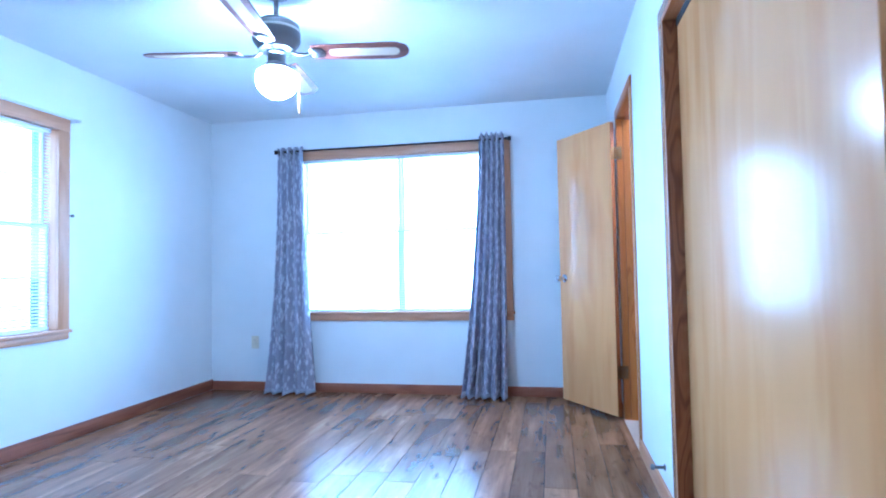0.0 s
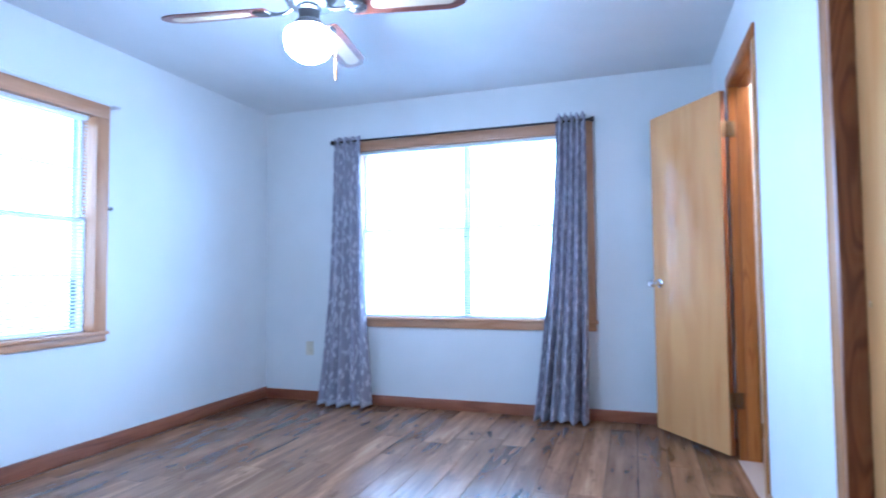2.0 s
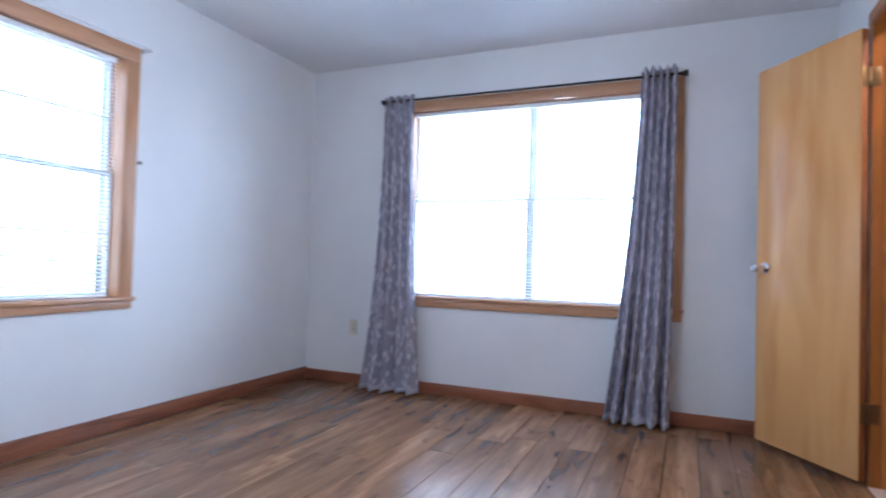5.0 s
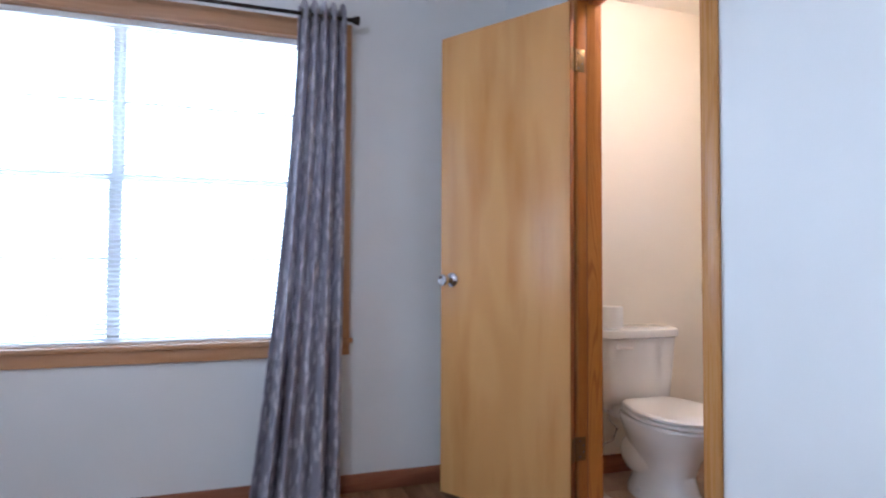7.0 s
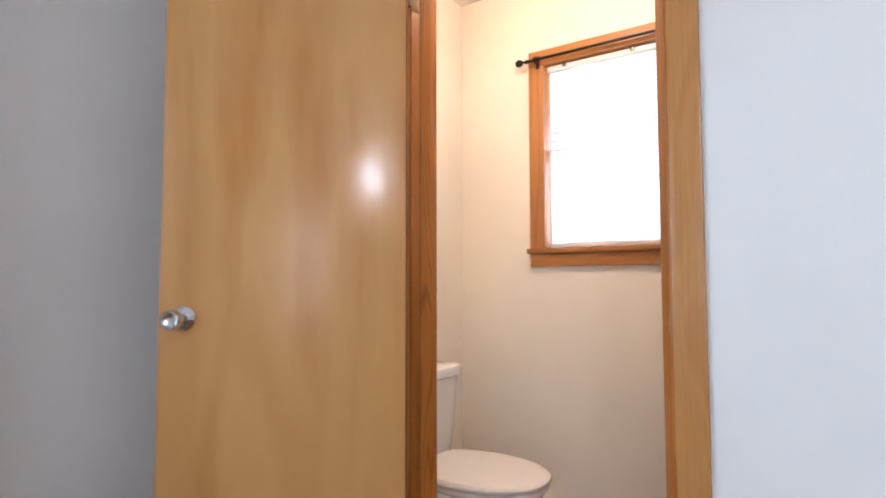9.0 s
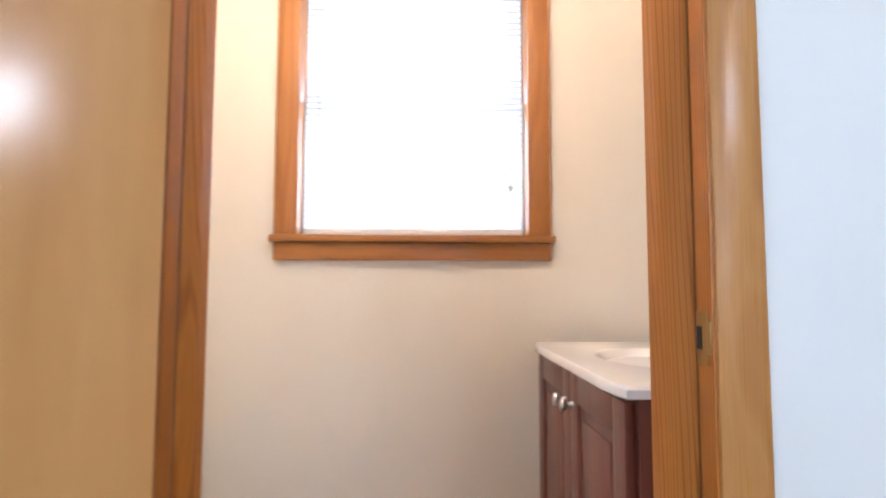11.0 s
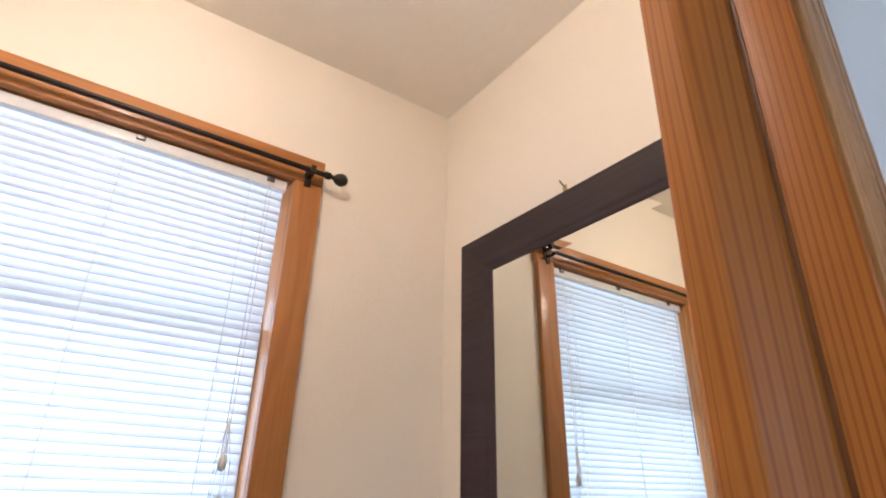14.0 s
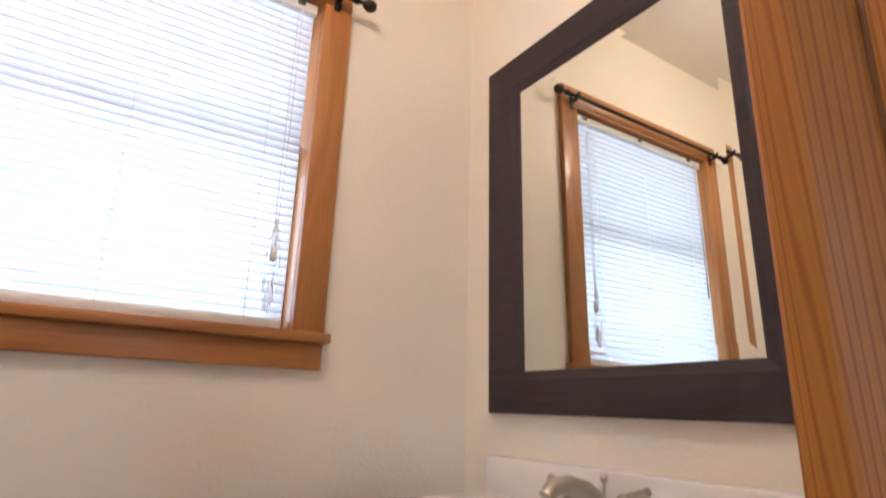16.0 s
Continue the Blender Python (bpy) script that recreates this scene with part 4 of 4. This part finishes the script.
part("tank_lid", bm, PORCELAIN, toilet)
bm = bmesh.new()
loft(bm, [oval(0, -0.36, 0.115, 0.21, 0.20, 0.0, sq=2.8), oval(0, -0.36, 0.112, 0.205, 0.20, 0.03, sq=2.8), oval(0, -0.36, 0.092, 0.165, 0.20, 0.07), oval(0, -0.36, 0.085, 0.145, 0.21, 0.14), oval(0, -0.37, 0.105, 0.165, 0.23, 0.21), oval(0, -0.38, 0.150, 0.205, 0.235, 0.28), oval(0, -0.38, 0.172, 0.245, 0.24, 0.325), oval(0, -0.38, 0.180, 0.262, 0.24, 0.357), oval(0, -0.38, 0.175, 0.258, 0.235, 0.368)])
bmesh.ops.create_uvsphere(bm, u_segments=16, v_segments=10, radius=1, matrix=Matrix.LocRotScale((-0.075, -0.25, 0.17), None, (0.024, 0.12, 0.085)))
bmesh.ops.create_uvsphere(bm, u_segments=16, v_segments=10, radius=1, matrix=Matrix.LocRotScale((0.075, -0.25, 0.17), None, (0.024, 0.12, 0.085)))
box(bm, -0.12, 0.12, -0.25, -0.03, 0.31, 0.386, 0.02)
part("bowl", bm, PORCELAIN, toilet)
bm = bmesh.new()
loft(bm, [oval(0, -0.39, 0.178, 0.262, 0.18, 0.372, square=5), oval(0, -0.39, 0.184, 0.268, 0.185, 0.377, square=5), oval(0, -0.39, 0.184, 0.268, 0.185, 0.385, square=5), oval(0, -0.39, 0.178, 0.262, 0.18, 0.391, square=5)])
part("seat", bm, SEAT, toilet)
bm = bmesh.new()
loft(bm, [oval(0, -0.39, 0.176, 0.262, 0.18, 0.394, square=5), oval(0, -0.39, 0.187, 0.272, 0.187, 0.398, square=5), oval(0, -0.39, 0.188, 0.273, 0.188, 0.407, square=5), oval(0, -0.39, 0.180, 0.264, 0.182, 0.4145, square=5), oval(0, -0.39, 0.10, 0.16, 0.12, 0.418, square=5)])
part("seat_lid", bm, SEAT, toilet)
for dx in (-0.07, 0.07):
    bm = bmesh.new()
    box(bm, dx - 0.02, dx + 0.02, -0.205, -0.165, 0.369, 0.405, 0.008)
    part("seat_hinge", bm, SEAT, toilet)
for dx in (-0.105, 0.105):
    bm = bmesh.new()
    lathe(bm, [(0.013, 0.03), (0.013, 0.038), (0.010, 0.047), (0.003, 0.05)], (dx, -0.31, 0), seg=14)
    part("bolt_cap", bm, PORCELAIN, toilet)
bm = bmesh.new()
lathe(bm, [(0.013, 0), (0.013, -0.012), (0.006, -0.016)], (-0.145, -0.218, 0.655), "y", 14)
tube(bm, [(-0.145, -0.238, 0.655), (-0.115, -0.243, 0.653), (-0.085, -0.24, 0.65)], [0.006, 0.007, 0.0075], 10)
part("flush_lever", bm, SEAT, toilet)
bm = bmesh.new()
cyl(bm, (-0.135, -0.12, 0.39), (-0.135, -0.12, 0.35), 0.018, seg=16)
part("fill_nut", bm, SEAT, toilet)
bm = bmesh.new()
tube(bm, [(-0.135, -0.12, 0.355), (-0.135, -0.125, 0.30), (-0.10, -0.14, 0.26), (-0.11, -0.12, 0.20), (-0.16, -0.09, 0.17), (-0.185, -0.065, 0.185)], 0.005, 8)
part("supply_hose", bm, CHROME, toilet)
bm = bmesh.new()
lathe(bm, [(0.022, 0), (0.022, -0.004), (0.009, -0.006), (0.009, -0.065)], (-0.185, -0.001, 0.185), "y", 16)
bmesh.ops.create_uvsphere(bm, u_segments=14, v_segments=8, radius=1, matrix=Matrix.LocRotScale((-0.185, -0.078, 0.185), None, (0.02, 0.012, 0.026)))
part("shutoff_valve", bm, CHROME, toilet)

roll = thing("toilet_paper_roll", 1.096, BY1 - 0.135, FZ + 0.738, 0, "white toilet paper roll standing on the tank lid", "toilet paper")
bm = bmesh.new()
lathe(bm, [(0.02, 0.0), (0.047, 0.0), (0.049, 0.003), (0.049, 0.097), (0.047, 0.1), (0.02, 0.1)], seg=32)
part("paper", bm, PAPER, roll)
bm = bmesh.new()
lathe(bm, [(0.0195, 0.002), (0.0195, 0.1003)], seg=20)
part("core", bm, PLASTIC, roll)

# vanity
VX0, VX1, VY0, VY1 = 0.90, 1.635, BY0 + 0.003, 2.66
vanity = thing("vanity_cabinet", VX0, VY0, 0, 0, "dark cherry wood vanity cabinet with two panelled doors", "cabinet")
vw, vd = VX1 - VX0, VY1 - VY0
bm = bmesh.new()
box(bm, 0, 0.018, 0, vd, 0.08, 0.8455, 0.002)
box(bm, vw - 0.018, vw, 0, vd, 0.08, 0.846, 0.002)
box(bm, 0.018, vw - 0.018, 0, 0.01, 0.08, 0.846)
box(bm, 0.018, vw - 0.018, 0.01, vd, 0.08, 0.10)
box(bm, 0.018, vw - 0.018, vd - 0.018, vd, 0.10, 0.846)
box(bm, 0.02, vw - 0.02, 0.01, vd - 0.06, FZ + 0.001, 0.08, 0.002)
part("body", bm, CHERRY, vanity)
for d0, d1, kx in ((0.012, vw / 2 - 0.003, vw / 2 - 0.032), (vw / 2 + 0.003, vw - 0.012, vw / 2 + 0.032)):
    bm = bmesh.new()
    y0, y1 = vd + 0.001, vd + 0.02
    r = 0.062
    z0, z1 = 0.11, 0.836
    box(bm, d0, d0 + r, y0, y1, z0, z1, 0.004)
    box(bm, d1 - r, d1, y0, y1, z0, z1, 0.004)
    box(bm, d0 + r, d1 - r, y0, y1, z0, z0 + r, 0.004)
    box(bm, d0 + r, d1 - r, y0, y1, z1 - r, z1, 0.004)
    dr = part("cabinet_door", bm, CHERRY, vanity)
    bm = bmesh.new()
    box(bm, d0 + r - 0.002, d1 - r + 0.002, y0, y1 - 0.008, z0 + r - 0.002, z1 - r + 0.002, 0.002)
    box(bm, d0 + r + 0.025, d1 - r - 0.025, y0, y1 - 0.003, z0 + r + 0.025, z1 - r - 0.025, 0.005)
    part("panel", bm, CHERRY, dr)
    bm = bmesh.new()
    lathe(bm, [(0.008, 0), (0.006, 0.004), (0.005, 0.013), (0.012, 0.018), (0.0145, 0.023), (0.013, 0.028), (0.004, 0.031)], (kx, y1, 0.768), "y", 18)
    part("knob", bm, NICKEL, dr, "brushed nickel knob")

top = thing("washbasin", VX0, VY0, 0.8465, 0, "white cultured marble washbasin top on the vanity", "washbasin")
bm = bmesh.new()
a0, a1, b1 = -0.022, vw + 0.014, vd + 0.038
cx, cy, ex, ey = vw / 2, 0.23, 0.205, 0.145
nn = 48
outer, inner = [], []
for i in range(nn):
    a = 2 * math.pi * i / nn
    c, s = math.cos(a), math.sin(a)
    k = min((a1 - cx if c > 0 else cx - a0) / max(abs(c), 1e-6), (b1 - cy if s > 0 else cy) / max(abs(s), 1e-6))
    outer.append((cx + c * k, cy + s * k))
    inner.append((cx + c * ex, cy + s * ey))
ZT = 0.019
rings = [[(x, y, 0.0) for x, y in outer], [(x, y, ZT - 0.005) for x, y in outer]]
rings.append([(cx + (x - cx) * 0.985, cy + (y - cy) * 0.985, ZT) for x, y in outer])
rings.append([(cx + (x - cx) * 1.06, cy + (y - cy) * 1.06, ZT) for x, y in inner])
for f, dz in ((1.02, -0.001), (0.97, -0.005), (0.86, -0.020), (0.66, -0.047), (0.4, -0.068), (0.1, -0.075)):
    rings.append([(cx + (x - cx) * f, cy + (y - cy) * f, ZT + dz) for x, y in inner])
loft(bm, rings)
part("counter", bm, MARBLE, top)
bm = bmesh.new()
box(bm, a0, a1, 0.0, 0.02, ZT - 0.002, ZT + 0.078, 0.005)
part("backsplash", bm, MARBLE, top)

faucet = thing("faucet", VX0 + vw / 2 + 0.01, VY0 + 0.072, 0.8465 + ZT, 0, "brushed nickel two-handle centerset faucet", "faucet")
bm = bmesh.new()
loft(bm, [rounded(0, 0, 0.082, 0.026, 0.0, sq=3.2), rounded(0, 0, 0.082, 0.026, 0.008, sq=3.2), rounded(0, 0, 0.074, 0.020, 0.017, sq=3)])
part("base_plate", bm, NICKEL, faucet)
bm = bmesh.new()
tube(bm, [(0, 0, 0.012), (0, 0.006, 0.034), (0, 0.03, 0.052), (0, 0.065, 0.062), (0, 0.098, 0.060), (0, 0.112, 0.046)], [0.022, 0.019, 0.0165, 0.0145, 0.014, 0.013], 16)
part("spout", bm, NICKEL, faucet)
bm = bmesh.new()
cyl(bm, (0, -0.012, 0.03), (0, -0.016, 0.066), 0.003, seg=10)
bmesh.ops.create_uvsphere(bm, u_segments=12, v_segments=8, radius=0.007, matrix=Matrix.Translation((0, -0.016, 0.069)))
part("lift_rod", bm, NICKEL, faucet)
for s in (-1, 1):
    bm = bmesh.new()
    lathe(bm, [(0.022, 0.012), (0.021, 0.018), (0.016, 0.03), (0.0135, 0.038), (0.015, 0.043), (0.012, 0.05), (0.004, 0.053)], (s * 0.056, 0, 0), seg=22)
    tube(bm, [(s * 0.056, 0, 0.043), (s * 0.072, 0.003, 0.05), (s * 0.096, 0.006, 0.058), (s * 0.104, 0.007, 0.062)], [0.009, 0.0075, 0.0065, 0.006], 10)
    part("handle", bm, NICKEL, faucet)

# mirror
MX0, MX1, MZ0, MZ1, MF = 0.902, 1.637, 1.031, 1.886, 0.112
mirror = thing("wall_mirror", (MX0 + MX1) / 2, BY0, MZ0, 0, "dark espresso wood framed mirror hung on the wall", "mirror")
mirror.matrix_basis = pose((MX0 + MX1) / 2, BY0 + 0.003, MZ0, -0.5, 0, 0.35)
hw, hh = (MX1 - MX0) / 2, MZ1 - MZ0


def frame_bar(a, b, c, d):
    """A mitred bar with a stepped inner lip from outer a-b to inner d-c."""
    bm = bmesh.new()

    def at(p, q, f, y):
        return (p[0] + (q[0] - p[0]) * f, y, p[1] + (q[1] - p[1]) * f)

    prof = [(0, 0.001), (0, 0.017), (0.03, 0.020), (0.78, 0.020), (0.84, 0.0155), (0.93, 0.0145), (1, 0.010), (1, 0.001)]
    loft(bm, [[at(a, d, f, y) for f, y in prof], [at(b, c, f, y) for f, y in prof]])
    return part("frame_bar", bm, ESPRESSO, mirror)


o = [(-hw, 0), (hw, 0), (hw, hh), (-hw, hh)]
q = [(-hw + MF, 0.088), (hw - MF, 0.088), (hw - MF, hh - 0.097), (-hw + MF, hh - 0.097)]
for i in range(4):
    j = (i + 1) % 4
    frame_bar(o[i], o[j], q[j], q[i])
bm = bmesh.new()
BEV = 0.023
ring = []
for inset, y in ((-0.004, 0.002), (-0.004, 0.0082), (BEV, 0.0076)):
    ring.append([(q[0][0] + inset, y, q[0][1] + inset), (q[1][0] - inset, y, q[1][1] + inset), (q[2][0] - inset, y, q[2][1] - inset), (q[3][0] + inset, y, q[3][1] - inset)])
loft(bm, ring)
part("mirror_glass", bm, MIRROR, mirror, "bevelled mirror glass", smooth=False)

hook = thing("picture_nail", 1.295, BY0, 1.905, 0, "small metal nail with hanger above the mirror", "nail")
bm = bmesh.new()
tube(bm, [(0, 0.0, 0.012), (0, 0.012, 0.016), (0, 0.016, 0.022)], 0.0018, 8)
part("nail", bm, PEWTER, hook)
bm = bmesh.new()
box(bm, -0.006, 0.006, 0.0, 0.0015, -0.012, 0.016, 0.0005)
part("hanger", bm, BRASS, hook)

# bathroom ceiling light, whose shadows fall from the rod's ends
bl = thing("bathroom_ceiling_light", 1.05, 3.09, HT, 0, "round frosted ceiling light in the small bathroom", "ceiling light")
bm = bmesh.new()
lathe(bm, [(0.065, 0.0), (0.068, -0.006), (0.06, -0.02), (0.03, -0.03), (0.028, -0.07), (0.045, -0.078)], seg=36)
part("pan", bm, BRASS, bl)
bm = bmesh.new()
lathe(bm, [(0.045, -0.077), (0.07, -0.085), (0.09, -0.105), (0.094, -0.13), (0.085, -0.16), (0.055, -0.185), (0.015, -0.193)], seg=36)
part("dome", bm, BATH_GLOBE, bl)

# ---- floor pieces ----
PW, PL = 0.158, 1.2


def piece_mesh(name, w, l, h, ease, mat):
    bm = bmesh.new()
    loft(bm, [[(0.0008, 0.0008, -h), (w - 0.0008, 0.0008, -h), (w - 0.0008, l - 0.0008, -h), (0.0008, l - 0.0008, -h)],
              [(0.0008, 0.0008, -ease), (w - 0.0008, 0.0008, -ease), (w - 0.0008, l - 0.0008, -ease), (0.0008, l - 0.0008, -ease)],
              [(ease, ease, 0), (w - ease, ease, 0), (w - ease, l - ease, 0), (ease, l - ease, 0)]])
    return finish(bm, name, mat, False)


meshes = {}
rng = random.Random(4)
x = -0.021 - PW * 18
while x < E + 0.02:
    x0, x1 = max(x, W), min(x + PW, E + 0.018)
    if x1 - x0 > 0.01:
        y = S - rng.uniform(0.05, 1.15)
        while y < N:
            y0, y1 = max(y, S), min(y + PL, N)
            if y1 - y0 > 0.01:
                key = (round(x1 - x0, 4), round(y1 - y0, 4))
                if key not in meshes:
                    meshes[key] = piece_mesh("plank", *key, 0.0055, 0.002, LAMINATE)
                shared("plank", meshes[key], floor, pose(x0, y0, FZ))
            y += PL
    x += PW

TS = 0.305
ty = BY0 - 0.12
while ty < BY1:
    tx = E + 0.022
    while tx < BX1:
        x0, x1, y0, y1 = tx, min(tx + TS, BX1), max(ty, BY0), min(ty + TS, BY1)
        if x1 - x0 > 0.02 and y1 - y0 > 0.02 and not (x0 < BX0 and (y1 < DY0 or y0 > DY1)):
            key = ("t", round(x1 - x0, 4), round(y1 - y0, 4))
            if key not in meshes:
                meshes[key] = piece_mesh("tile", key[1] - 0.004, key[2] - 0.004, 0.005, 0.002, TILE)
            shared("tile", meshes[key], bath_floor, pose(x0 + 0.002, y0 + 0.002, FZ + 0.001))
        tx += TS
    ty += TS
